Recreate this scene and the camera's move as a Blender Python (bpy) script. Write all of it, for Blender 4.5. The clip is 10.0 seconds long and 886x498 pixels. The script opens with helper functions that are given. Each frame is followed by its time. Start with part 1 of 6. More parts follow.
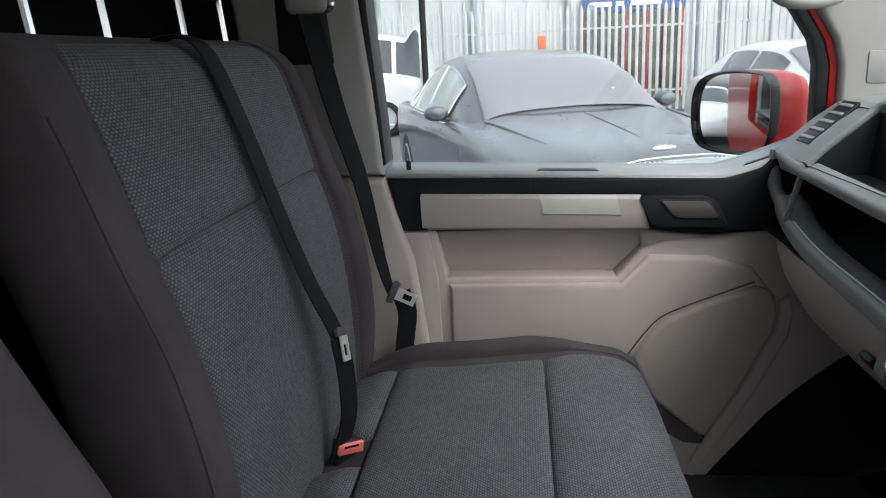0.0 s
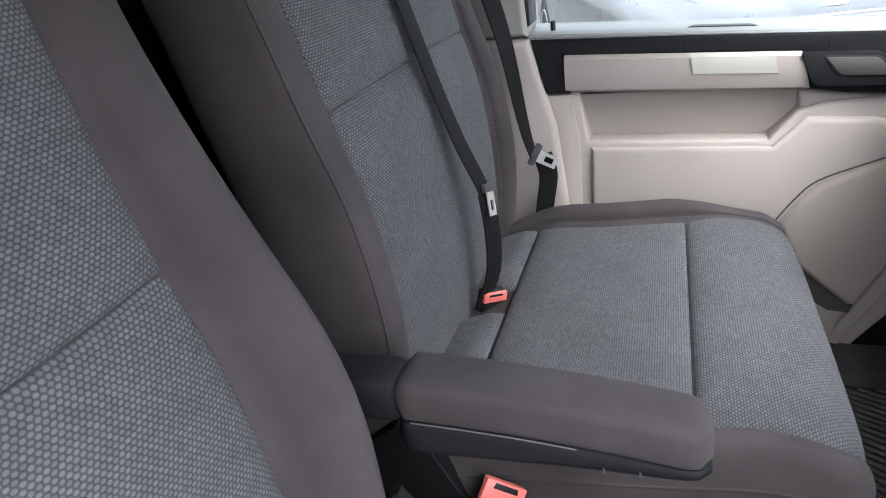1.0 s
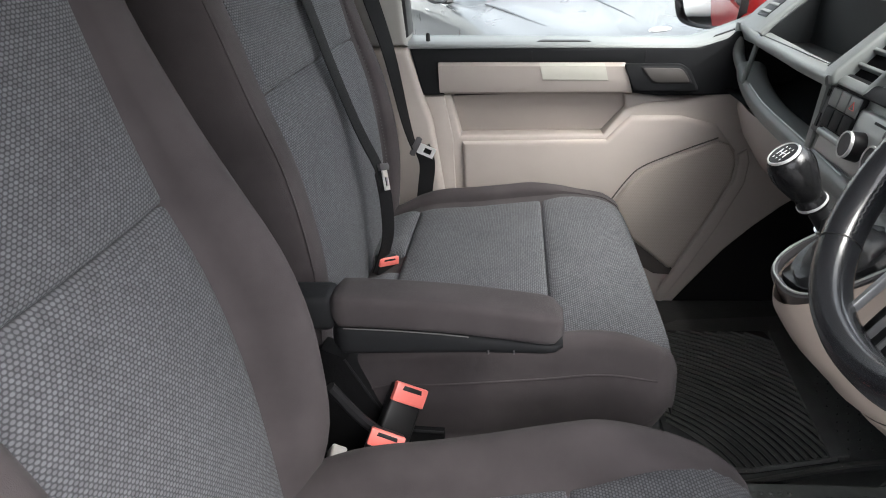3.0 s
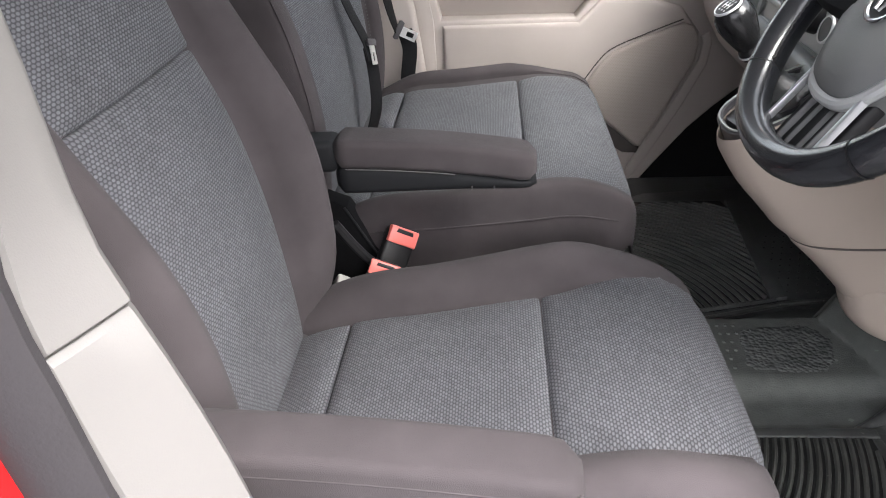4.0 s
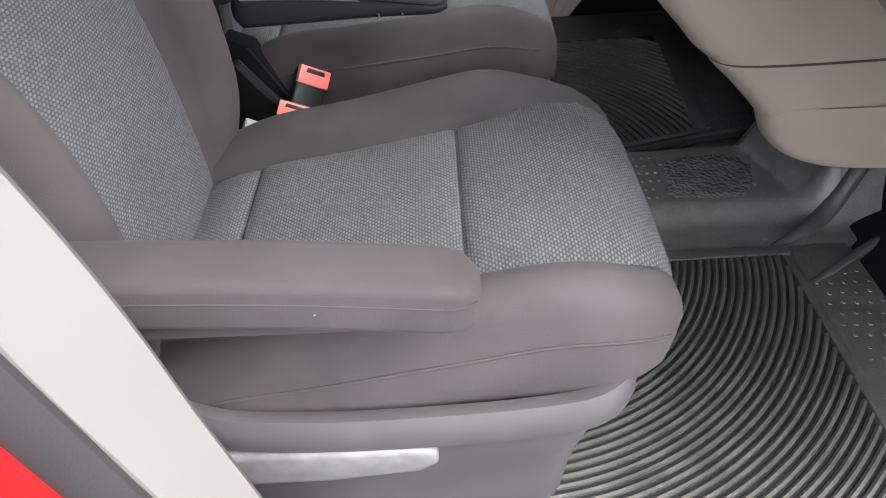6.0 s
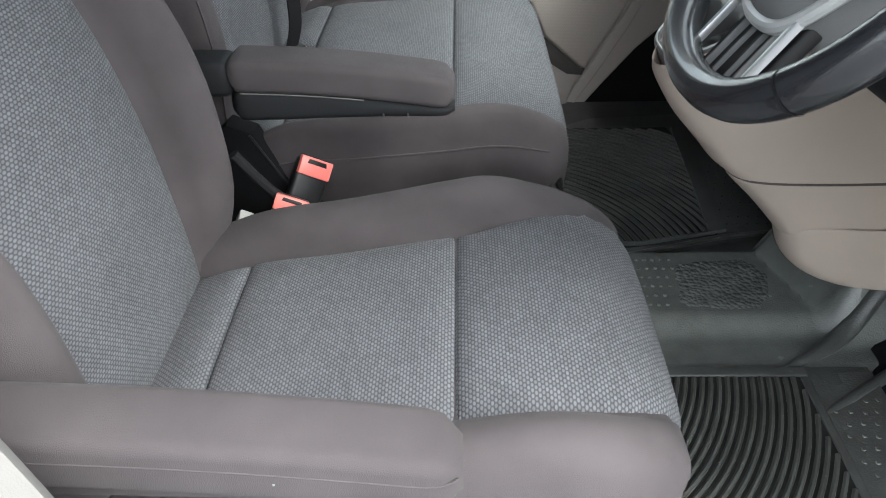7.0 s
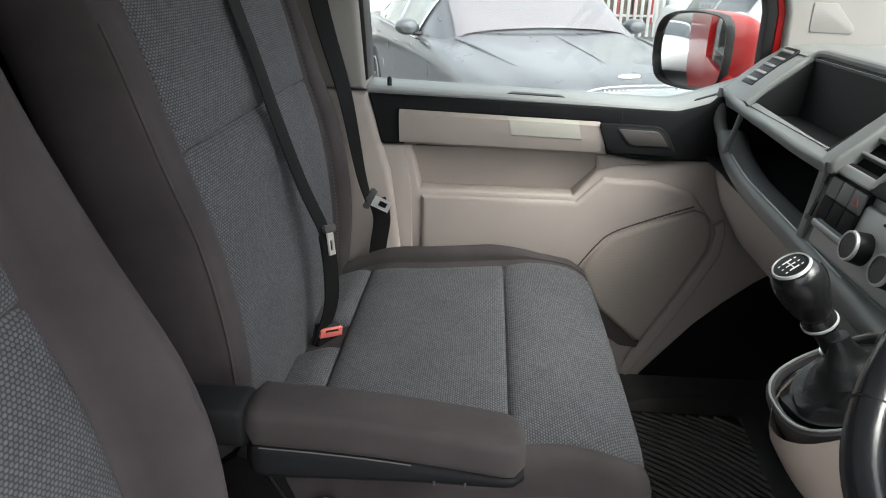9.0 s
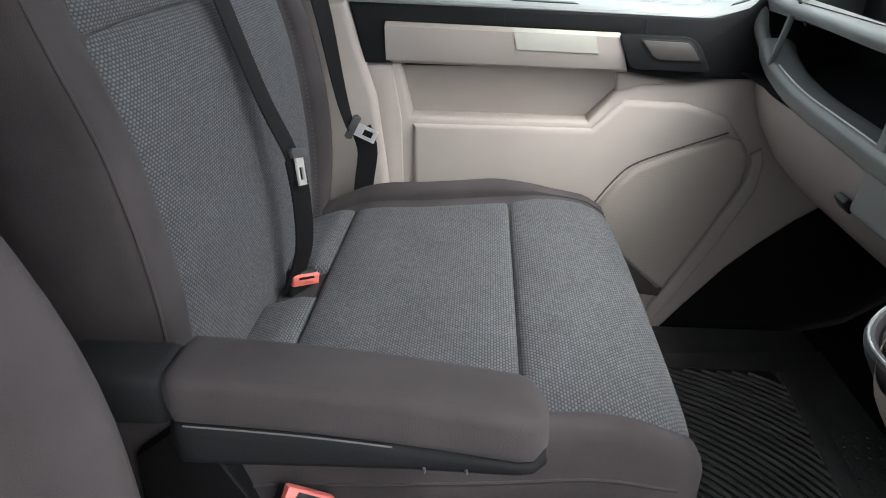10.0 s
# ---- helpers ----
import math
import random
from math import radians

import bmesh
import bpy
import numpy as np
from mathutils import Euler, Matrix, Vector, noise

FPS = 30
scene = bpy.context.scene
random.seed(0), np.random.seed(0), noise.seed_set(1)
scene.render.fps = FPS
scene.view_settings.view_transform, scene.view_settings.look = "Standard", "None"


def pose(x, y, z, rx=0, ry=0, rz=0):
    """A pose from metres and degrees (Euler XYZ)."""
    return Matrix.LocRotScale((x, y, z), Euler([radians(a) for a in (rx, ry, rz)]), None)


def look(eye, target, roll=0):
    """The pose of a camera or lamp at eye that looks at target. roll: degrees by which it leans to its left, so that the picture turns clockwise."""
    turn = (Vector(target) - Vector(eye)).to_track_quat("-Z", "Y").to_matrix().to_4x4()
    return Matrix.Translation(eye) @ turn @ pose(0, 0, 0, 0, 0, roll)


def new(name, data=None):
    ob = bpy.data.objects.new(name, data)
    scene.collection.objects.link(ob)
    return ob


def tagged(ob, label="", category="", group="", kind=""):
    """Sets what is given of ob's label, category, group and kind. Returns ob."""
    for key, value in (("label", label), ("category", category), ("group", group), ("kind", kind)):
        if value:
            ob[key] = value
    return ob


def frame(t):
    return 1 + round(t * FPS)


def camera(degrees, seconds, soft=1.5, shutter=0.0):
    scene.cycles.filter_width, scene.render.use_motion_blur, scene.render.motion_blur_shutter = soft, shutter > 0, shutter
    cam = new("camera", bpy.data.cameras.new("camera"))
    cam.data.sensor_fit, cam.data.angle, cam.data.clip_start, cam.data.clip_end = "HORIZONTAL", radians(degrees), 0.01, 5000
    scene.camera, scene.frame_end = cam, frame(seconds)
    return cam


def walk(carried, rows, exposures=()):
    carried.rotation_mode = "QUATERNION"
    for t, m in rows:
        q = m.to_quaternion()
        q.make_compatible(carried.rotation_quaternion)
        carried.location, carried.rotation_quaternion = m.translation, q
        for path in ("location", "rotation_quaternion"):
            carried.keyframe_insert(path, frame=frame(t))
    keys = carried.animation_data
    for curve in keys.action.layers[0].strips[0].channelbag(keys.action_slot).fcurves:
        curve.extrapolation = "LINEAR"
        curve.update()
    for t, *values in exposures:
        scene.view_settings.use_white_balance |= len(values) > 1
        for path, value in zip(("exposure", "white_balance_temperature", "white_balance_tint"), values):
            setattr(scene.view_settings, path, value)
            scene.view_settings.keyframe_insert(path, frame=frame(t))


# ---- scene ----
cam = camera(63.5, 10.0, soft=1.05)
PATH = [
    (0, (0.117, 0.078, 1.507), (-0.105, 1.995, 0.983), -2.9),
    (0.5, (0.104, 0.066, 1.495), (-0.263, 1.874, 0.723), -4.2),
    (1, (0.108, 0.015, 1.5), (-0.474, 1.743, 0.677), -6.3),
    (1.5, (0.114, 0.001, 1.504), (-0.608, 1.639, 0.612), -6.6),
    (2, (0.137, -0.015, 1.524), (-0.6, 1.646, 0.689), -5.8),
    (2.5, (0.133, -0.077, 1.531), (-0.375, 1.702, 0.77), -4.3),
    (3, (0.104, -0.25, 1.518), (-0.111, 1.567, 0.711), -3.0),
    (3.2, (0.1, -0.313, 1.508), (-0.091, 1.495, 0.676), -2.9),
    (4.3, (0.101, -0.462, 1.481), (-0.043, 1.228, 0.421), -3.6),
    (4.5, (0.104, -0.484, 1.48), (-0.04, 1.197, 0.405), -4.1),
    (5, (0.131, -0.492, 1.463), (0.02, 1.134, 0.305), -4.6),
    (5.2, (0.118, -0.46, 1.441), (0.063, 1.125, 0.223), -3.6),
    (6.3, (0.156, -0.423, 1.427), (0.131, 1.08, 0.108), -4.0),
    (6.5, (0.158, -0.406, 1.436), (0.122, 1.107, 0.129), -3.5),
    (7, (0.167, -0.34, 1.452), (0.117, 1.26, 0.253), -1.4),
    (7.5, (0.173, -0.273, 1.473), (0.05, 1.445, 0.458), -1.8),
    (8, (0.129, -0.177, 1.497), (0.007, 1.629, 0.648), -1.3),
    (8.5, (0.098, -0.12, 1.524), (0.001, 1.721, 0.75), -0.3),
    (9, (0.101, -0.069, 1.538), (-0.003, 1.784, 0.794), 1.2),
    (9.5, (0.107, 0.047, 1.494), (-0.05, 1.883, 0.717), 0.8),
    (10, (0.099, 0.118, 1.414), (0.0, 1.925, 0.564), 0.5),
]
EXPOSURES = [(0.0, 0.92, 6300, 10), (0.5, 1.52, 6200, 11), (1.0, 2.0, 6200, 12), (1.5, 2.3, 6350, 12), (2.0, 2.4, 6650, 11), (2.5, 2.05, 6650, 11), (3.0, 1.78, 6600, 11), (4.5, 2.1, 6550, 14), (5.0, 1.95, 6500, 12), (6.5, 1.95, 6450, 11), (7.0, 2.1, 6300, 5), (7.5, 2.35, 6300, 4), (8.0, 1.95, 6450, 4), (8.5, 1.47, 6650, 6), (9.0, 1.4, 6650, 8), (9.5, 1.42, 6600, 8), (10.0, 1.85, 6400, 8)]
walk(cam, [(t, look(eye, target, roll)) for t, eye, target, roll in PATH], EXPOSURES)

# ---- daylight: an overcast sky ----
world = bpy.data.worlds.new("sky")
scene.world = world
world.use_nodes = True
wn = world.node_tree.nodes
sky = wn.new("ShaderNodeTexSky")
sky.sky_type = "NISHITA"
sky.sun_disc = False
sky.sun_elevation, sky.sun_rotation = radians(52), radians(128)
sky.dust_density, sky.ozone_density = 4.0, 2.0
wash = wn.new("ShaderNodeHueSaturation")
wash.inputs["Saturation"].default_value = 0.25
wn["Background"].inputs["Strength"].default_value = 0.235
world.node_tree.links.new(sky.outputs[0], wash.inputs["Color"])
world.node_tree.links.new(wash.outputs[0], wn["Background"].inputs["Color"])
sun_data = bpy.data.lights.new("sun", "SUN")
sun_data.energy, sun_data.angle, sun_data.color = 1.0, radians(40), (1.0, 0.985, 0.96)
sun = new("sun", sun_data)
sun.matrix_world = look((4.5, -2.8, 7.8), (0.2, 0.6, 1.0))


# ---- materials ----
def material(name, color, rough=0.6, metal=0.0, grain=0.0, grain_scale=800.0, vary=0.0, vary_scale=6.0,
             coat=0.0, sheen=0.0, bump=0.0, spec=0.5, stain=None):
    m = bpy.data.materials.new(name)
    m.use_nodes = True
    nt = m.node_tree
    b = nt.nodes["Principled BSDF"]
    b.inputs["Base Color"].default_value = (*color, 1)
    b.inputs["Roughness"].default_value = rough
    b.inputs["Metallic"].default_value = metal
    b.inputs["Coat Weight"].default_value = coat
    b.inputs["Coat Roughness"].default_value = 0.05
    b.inputs["Sheen Weight"].default_value = sheen
    b.inputs["Specular IOR Level"].default_value = spec
    pos = nt.nodes.new("ShaderNodeTexCoord")
    if vary or stain:
        n = nt.nodes.new("ShaderNodeTexNoise")
        n.inputs["Scale"].default_value, n.inputs["Detail"].default_value = vary_scale, 5
        nt.links.new(pos.outputs["Object"], n.inputs["Vector"])
        mix = nt.nodes.new("ShaderNodeMix")
        mix.data_type = "RGBA"
        lo = stain if stain else tuple(c * (1 - vary) for c in color)
        hi = tuple(min(1, c * (1 + vary)) for c in color)
        mix.inputs["A"].default_value, mix.inputs["B"].default_value = (*lo, 1), (*hi, 1)
        ramp = nt.nodes.new("ShaderNodeMapRange")
        ramp.inputs["From Min"].default_value, ramp.inputs["From Max"].default_value = 0.3, 0.7
        nt.links.new(n.outputs["Fac"], ramp.inputs["Value"])
        nt.links.new(ramp.outputs["Result"], mix.inputs["Factor"])
        nt.links.new(mix.outputs["Result"], b.inputs["Base Color"])
        rr = nt.nodes.new("ShaderNodeMapRange")
        rr.inputs["To Min"].default_value, rr.inputs["To Max"].default_value = max(0, rough - 0.08), min(1, rough + 0.08)
        nt.links.new(n.outputs["Fac"], rr.inputs["Value"])
        nt.links.new(rr.outputs["Result"], b.inputs["Roughness"])
    if grain:
        g = nt.nodes.new("ShaderNodeTexNoise")
        g.inputs["Scale"].default_value, g.inputs["Detail"].default_value = grain_scale, 2
        nt.links.new(pos.outputs["Object"], g.inputs["Vector"])
        bp = nt.nodes.new("ShaderNodeBump")
        bp.inputs["Strength"].default_value, bp.inputs["Distance"].default_value = grain, 0.001
        nt.links.new(g.outputs["Fac"], bp.inputs["Height"])
        nt.links.new(bp.outputs["Normal"], b.inputs["Normal"])
    return m


def woven(name, dark, light, width, height):
    """Seat cloth: rounded pale knots in staggered rows on a dark ground, laid along the cloth's own UV in metres."""
    m = material(name, dark, rough=0.9, sheen=0.04, spec=0.2)
    nt = m.node_tree
    b = nt.nodes["Principled BSDF"]

    def calc(op, a, c=0.0, e=0.0):
        n = nt.nodes.new("ShaderNodeMath")
        n.operation = op
        for k, v in enumerate((a, c, e)):
            if isinstance(v, (int, float)):
                n.inputs[k].default_value = v
            else:
                nt.links.new(v, n.inputs[k])
        return n.outputs[0]

    def noise(scale, detail):
        n = nt.nodes.new("ShaderNodeTexNoise")
        n.inputs["Scale"].default_value, n.inputs["Detail"].default_value = scale, detail
        nt.links.new(uv.outputs["UV"], n.inputs["Vector"])
        return n.outputs["Fac"]
    uv, sep = nt.nodes.new("ShaderNodeUVMap"), nt.nodes.new("ShaderNodeSeparateXYZ")
    nt.links.new(uv.outputs["UV"], sep.inputs[0])
    v = calc("MULTIPLY_ADD", calc("MULTIPLY_ADD", noise(40, 2), 0.0010, sep.outputs["Y"]), 1 / height, 500.0)
    row = calc("FLOOR", v)
    u = calc("ADD", calc("MULTIPLY_ADD", calc("MULTIPLY_ADD", noise(47, 2), 0.0010, sep.outputs["X"]), 1 / width, 500.0), calc("MULTIPLY", calc("MODULO", row, 2.0), 0.5))
    fu, fv = calc("MULTIPLY_ADD", calc("FRACT", u), 2.0, -1.0), calc("MULTIPLY_ADD", calc("FRACT", v), 2.0, -1.0)
    r = calc("SQRT", calc("ADD", calc("MULTIPLY", fu, fu), calc("MULTIPLY", calc("MULTIPLY", fv, fv), 0.9)))
    knot = nt.nodes.new("ShaderNodeMapRange")
    knot.interpolation_type = "SMOOTHSTEP"
    knot.inputs["From Min"].default_value, knot.inputs["From Max"].default_value = 0.99, 0.50
    nt.links.new(r, knot.inputs["Value"])
    each = nt.nodes.new("ShaderNodeTexWhiteNoise")
    each.noise_dimensions = "2D"
    cell = nt.nodes.new("ShaderNodeCombineXYZ")
    nt.links.new(calc("FLOOR", u), cell.inputs["X"])
    nt.links.new(row, cell.inputs["Y"])
    nt.links.new(cell.outputs[0], each.inputs["Vector"])
    mix = nt.nodes.new("ShaderNodeMix")
    mix.data_type = "RGBA"
    mix.inputs["A"].default_value, mix.inputs["B"].default_value = (*dark, 1), (*light, 1)
    nt.links.new(knot.outputs["Result"], mix.inputs["Factor"])
    wear = calc("MULTIPLY", calc("MULTIPLY_ADD", noise(9, 4), 0.36, 0.82), calc("MULTIPLY_ADD", each.outputs["Value"], 0.28, 0.86))
    mul = nt.nodes.new("ShaderNodeVectorMath")
    mul.operation = "SCALE"
    nt.links.new(mix.outputs["Result"], mul.inputs[0])
    nt.links.new(wear, mul.inputs["Scale"])
    nt.links.new(mul.outputs[0], b.inputs["Base Color"])
    bp = nt.nodes.new("ShaderNodeBump")
    bp.inputs["Strength"].default_value, bp.inputs["Distance"].default_value = 0.55, 0.0012
    nt.links.new(knot.outputs["Result"], bp.inputs["Height"])
    nt.links.new(bp.outputs["Normal"], b.inputs["Normal"])
    return m


def glassy(name, tint, gloss):
    m = bpy.data.materials.new(name)
    m.use_nodes = True
    nt = m.node_tree
    nt.nodes.remove(nt.nodes["Principled BSDF"])
    tr, gl, mx = (nt.nodes.new(k) for k in ("ShaderNodeBsdfTransparent", "ShaderNodeBsdfGlossy", "ShaderNodeMixShader"))
    tr.inputs["Color"].default_value = (*tint, 1)
    gl.inputs["Roughness"].default_value = 0.02
    mx.inputs["Fac"].default_value = gloss
    nt.links.new(tr.outputs[0], mx.inputs[1])
    nt.links.new(gl.outputs[0], mx.inputs[2])
    nt.links.new(mx.outputs[0], nt.nodes["Material Output"].inputs["Surface"])
    return m


def uneven(m, scale=10.0, strength=0.3, distance=0.012):
    """Soft, broad unevenness over the fine grain, as in stretched cloth."""
    nt = m.node_tree
    b = nt.nodes["Principled BSDF"]
    pos, n, bp = (nt.nodes.new(k) for k in ("ShaderNodeTexCoord", "ShaderNodeTexNoise", "ShaderNodeBump"))
    n.inputs["Scale"].default_value, n.inputs["Detail"].default_value, n.inputs["Distortion"].default_value = scale, 2, 0.6
    bp.inputs["Strength"].default_value, bp.inputs["Distance"].default_value = strength, distance
    nt.links.new(pos.outputs["Object"], n.inputs["Vector"])
    nt.links.new(n.outputs["Fac"], bp.inputs["Height"])
    if b.inputs["Normal"].is_linked:
        nt.links.new(b.inputs["Normal"].links[0].from_socket, bp.inputs["Normal"])
    nt.links.new(bp.outputs["Normal"], b.inputs["Normal"])
    return m


def specks(m, color, scale=240.0, least=0.70):
    """Scattered specks of dirt or lint of another colour."""
    nt = m.node_tree
    b = nt.nodes["Principled BSDF"]
    pos, n, rng, mix = (nt.nodes.new(k) for k in ("ShaderNodeTexCoord", "ShaderNodeTexNoise", "ShaderNodeMapRange", "ShaderNodeMix"))
    mix.data_type = "RGBA"
    n.inputs["Scale"].default_value, n.inputs["Detail"].default_value = scale, 3
    rng.inputs["From Min"].default_value, rng.inputs["From Max"].default_value = least, least + 0.05
    nt.links.new(pos.outputs["Object"], n.inputs["Vector"])
    nt.links.new(n.outputs["Fac"], rng.inputs["Value"])
    nt.links.new(rng.outputs["Result"], mix.inputs["Factor"])
    nt.links.new(b.inputs["Base Color"].links[0].from_socket, mix.inputs["A"])
    mix.inputs["B"].default_value = (*color, 1)
    nt.links.new(mix.outputs["Result"], b.inputs["Base Color"])
    return m


CLOTH = material("seat_cloth_plain", (0.0555, 0.0485, 0.0508), 0.95, grain=0.45, grain_scale=1100, vary=0.20, vary_scale=9, sheen=0.04, spec=0.15)
WEAVE = woven("seat_cloth_woven", (0.057, 0.0585, 0.0640), (0.124, 0.127, 0.138), 0.0064, 0.0037)
BEIGE = material("beige_plastic", (0.395, 0.350, 0.321), 0.6, grain=0.25, grain_scale=900, vary=0.05, vary_scale=5)
PALE = material("pale_grey_plastic", (0.29, 0.28, 0.265), 0.6, grain=0.2, grain_scale=900, vary=0.05)
# Pillar plastic is darkened to offset strong light at the open door.
DIM_PILLAR = material("dimmed_pillar_plastic", (0.142, 0.137, 0.130), 0.6, grain=0.2, grain_scale=900, vary=0.04)
LEDGE = material("grey_sill_plastic", (0.27, 0.287, 0.282), 0.4, grain=0.15, vary=0.06)
DARK = material("charcoal_plastic", (0.012, 0.0125, 0.014), 0.65, spec=0.15, grain=0.3, grain_scale=900, vary=0.1)
DASH = material("dash_grey_plastic", (0.195, 0.208, 0.203), 0.42, grain=0.3, grain_scale=900, vary=0.08)
BIN = material("bin_black_plastic", (0.018, 0.020, 0.021), 0.6, spec=0.15, grain=0.3, vary=0.1)
BLACK = material("black_plastic", (0.011, 0.011, 0.012), 0.45, spec=0.3)
SHROUD = material("mid_grey_plastic", (0.062, 0.059, 0.064), 0.5, grain=0.2, vary=0.12, vary_scale=14)
LEATHER = material("black_leather", (0.014, 0.0145, 0.016), 0.33, grain=0.4, grain_scale=500, vary=0.15)
CHROME = material("satin_chrome", (0.72, 0.74, 0.74), 0.22, metal=1.0)
STEEL = material("belt_steel", (0.86, 0.86, 0.86), 0.3, metal=0.8)
WEB = material("belt_webbing", (0.011, 0.011, 0.012), 0.7, spec=0.1, grain=0.3, grain_scale=700)
RED_BUTTON = material("red_button_plastic", (0.82, 0.19, 0.16), 0.4)
RUBBER = material("black_rubber", (0.060, 0.064, 0.061), 0.33, grain=0.7, grain_scale=260, vary=0.3, vary_scale=22, stain=(0.055, 0.055, 0.054))
RIBBER = material("rubber_rib", (0.058, 0.060, 0.055), 0.34, vary=0.3, vary_scale=20)
# Darker copy of the mat rubber paints the shade between ribs.
RECESS_SHADE = material("recess_shade_rubber", (0.009, 0.0095, 0.0095), 0.6, grain=0.3)
specks(RIBBER, (0.20, 0.19, 0.17), 150, 0.69)
specks(RUBBER, (0.16, 0.155, 0.14), 190, 0.70)
uneven(CLOTH)
uneven(WEAVE, 8, 0.25)
SEAL = material("door_seal_rubber", (0.021, 0.0185, 0.0205), 0.75, grain=0.4, grain_scale=300, vary=0.2)
RED = material("red_body_paint", (0.36, 0.002, 0.003), 0.35, coat=0.25, spec=0.25, vary=0.03)
MIRROR = material("mirror_silver", (0.85, 0.87, 0.88), 0.02, metal=1.0)
GLASS = glassy("window_glass", (0.93, 0.96, 0.95), 0.05)
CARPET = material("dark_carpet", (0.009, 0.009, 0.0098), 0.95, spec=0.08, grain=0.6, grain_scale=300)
LINING = material("pale_headlining", (0.66, 0.65, 0.635), 0.9, grain=0.3, grain_scale=500, vary=0.05)


def perforated(name, color, rough, pitch):
    """Plastic mesh with a staggered grid of small holes."""
    m = material(name, color, rough)
    nt = m.node_tree
    b = nt.nodes["Principled BSDF"]

    def calc(op, a, c=0.0):
        n = nt.nodes.new("ShaderNodeMath")
        n.operation = op
        for k, v in enumerate((a, c)):
            if isinstance(v, (int, float)):
                n.inputs[k].default_value = v
            else:
                nt.links.new(v, n.inputs[k])
        return n.outputs[0]
    pos, sep, mix, rng = (nt.nodes.new(k) for k in ("ShaderNodeTexCoord", "ShaderNodeSeparateXYZ", "ShaderNodeMix", "ShaderNodeMapRange"))
    nt.links.new(pos.outputs["Object"], sep.inputs[0])
    v = calc("DIVIDE", sep.outputs["Z"], pitch * 0.87)
    u = calc("ADD", calc("DIVIDE", sep.outputs["X"], pitch), calc("MULTIPLY", calc("MODULO", calc("FLOOR", v), 2.0), 0.5))
    fu, fv = calc("SUBTRACT", calc("FRACT", u), 0.5), calc("SUBTRACT", calc("FRACT", v), 0.5)
    r = calc("SQRT", calc("ADD", calc("MULTIPLY", fu, fu), calc("MULTIPLY", fv, fv)))
    rng.inputs["From Min"].default_value, rng.inputs["From Max"].default_value = 0.20, 0.34
    nt.links.new(r, rng.inputs["Value"])
    mix.data_type = "RGBA"
    mix.inputs["A"].default_value, mix.inputs["B"].default_value = (*[c * 0.85 for c in color], 1), (*color, 1)
    nt.links.new(rng.outputs["Result"], mix.inputs["Factor"])
    nt.links.new(mix.outputs["Result"], b.inputs["Base Color"])
    return m


GRILLE = perforated("speaker_mesh_beige", (0.385, 0.337, 0.302), 0.7, 0.0045)
TWEETER = perforated("tweeter_mesh_grey", (0.25, 0.242, 0.232), 0.7, 0.0035)
ASPHALT = material("wet_asphalt", (0.085, 0.085, 0.088), 0.55, grain=0.8, grain_scale=90, vary=0.35, vary_scale=1.2)
CARPAINT = material("dark_grey_metallic_paint", (0.125, 0.134, 0.144), 0.30, metal=0.4, coat=0.6, vary=0.05)
WHITEPAINT = material("white_car_paint", (0.60, 0.60, 0.60), 0.3, coat=1.0, vary=0.03)
CARGLASS = material("dark_car_glass", (0.05, 0.055, 0.06), 0.06, coat=1.0)
# Pale base colours stand in for bright sky mirrored in the car glass.
SKY_SIDEGLASS = material("sky_reflection_side_glass", (0.32, 0.355, 0.34), 0.08, coat=0.6, vary=0.3, vary_scale=2)
SKY_SCREEN = material("sky_reflection_screen", (0.180, 0.170, 0.184), 0.14, vary=0.04, vary_scale=3, coat=0.3)
CLADDING = material("pale_cladding", (0.52, 0.53, 0.525), 0.6, vary=0.08, vary_scale=1.5)
PALING = material("galvanised_paling", (0.46, 0.47, 0.465), 0.5, vary=0.15, vary_scale=3)
POST = material("grey_steel_post", (0.25, 0.28, 0.30), 0.5, vary=0.1)
SIGN = material("blue_sign_panel", (0.05, 0.09, 0.24), 0.5, vary=0.1)
SIGN_WHITE = material("white_sign_paint", (0.8, 0.8, 0.8), 0.5)
SHOPRED = material("red_shopfront_paint", (0.26, 0.03, 0.04), 0.5, vary=0.1)
SHOPGLASS = material("shop_window_glass", (0.09, 0.08, 0.06), 0.45, vary=0.6, vary_scale=2.5)
ORANGE = material("orange_plastic", (0.60, 0.15, 0.06), 0.6)
RIM_LEATHER = material("polished_rim_leather", (0.016, 0.017, 0.020), 0.25, coat=0.6, grain=0.35, grain_scale=420, vary=0.12)
SCUFFED = material("scuffed_grey_plastic", (0.12, 0.118, 0.122), 0.5, grain=0.3, vary=0.3, vary_scale=60, stain=(0.10, 0.10, 0.105))
STITCH = material("stitching_thread", (0.065, 0.062, 0.064), 0.8)
WINDSCREEN = glassy("tinted_windscreen", (0.90, 0.93, 0.92), 0.05)
SPOKE = material("brushed_spoke_metal", (0.52, 0.53, 0.54), 0.3, metal=0.7, vary=0.08)
# Airbag grey is raised to stand in for the cover's sheen.
PADSKIN = material("airbag_skin", (0.17, 0.172, 0.172), 0.5, grain=0.3, grain_scale=700, vary=0.08)
WET = material("wet_textured_rubber", (0.120, 0.126, 0.118), 0.24, grain=0.7, grain_scale=330, vary=0.12, vary_scale=30)


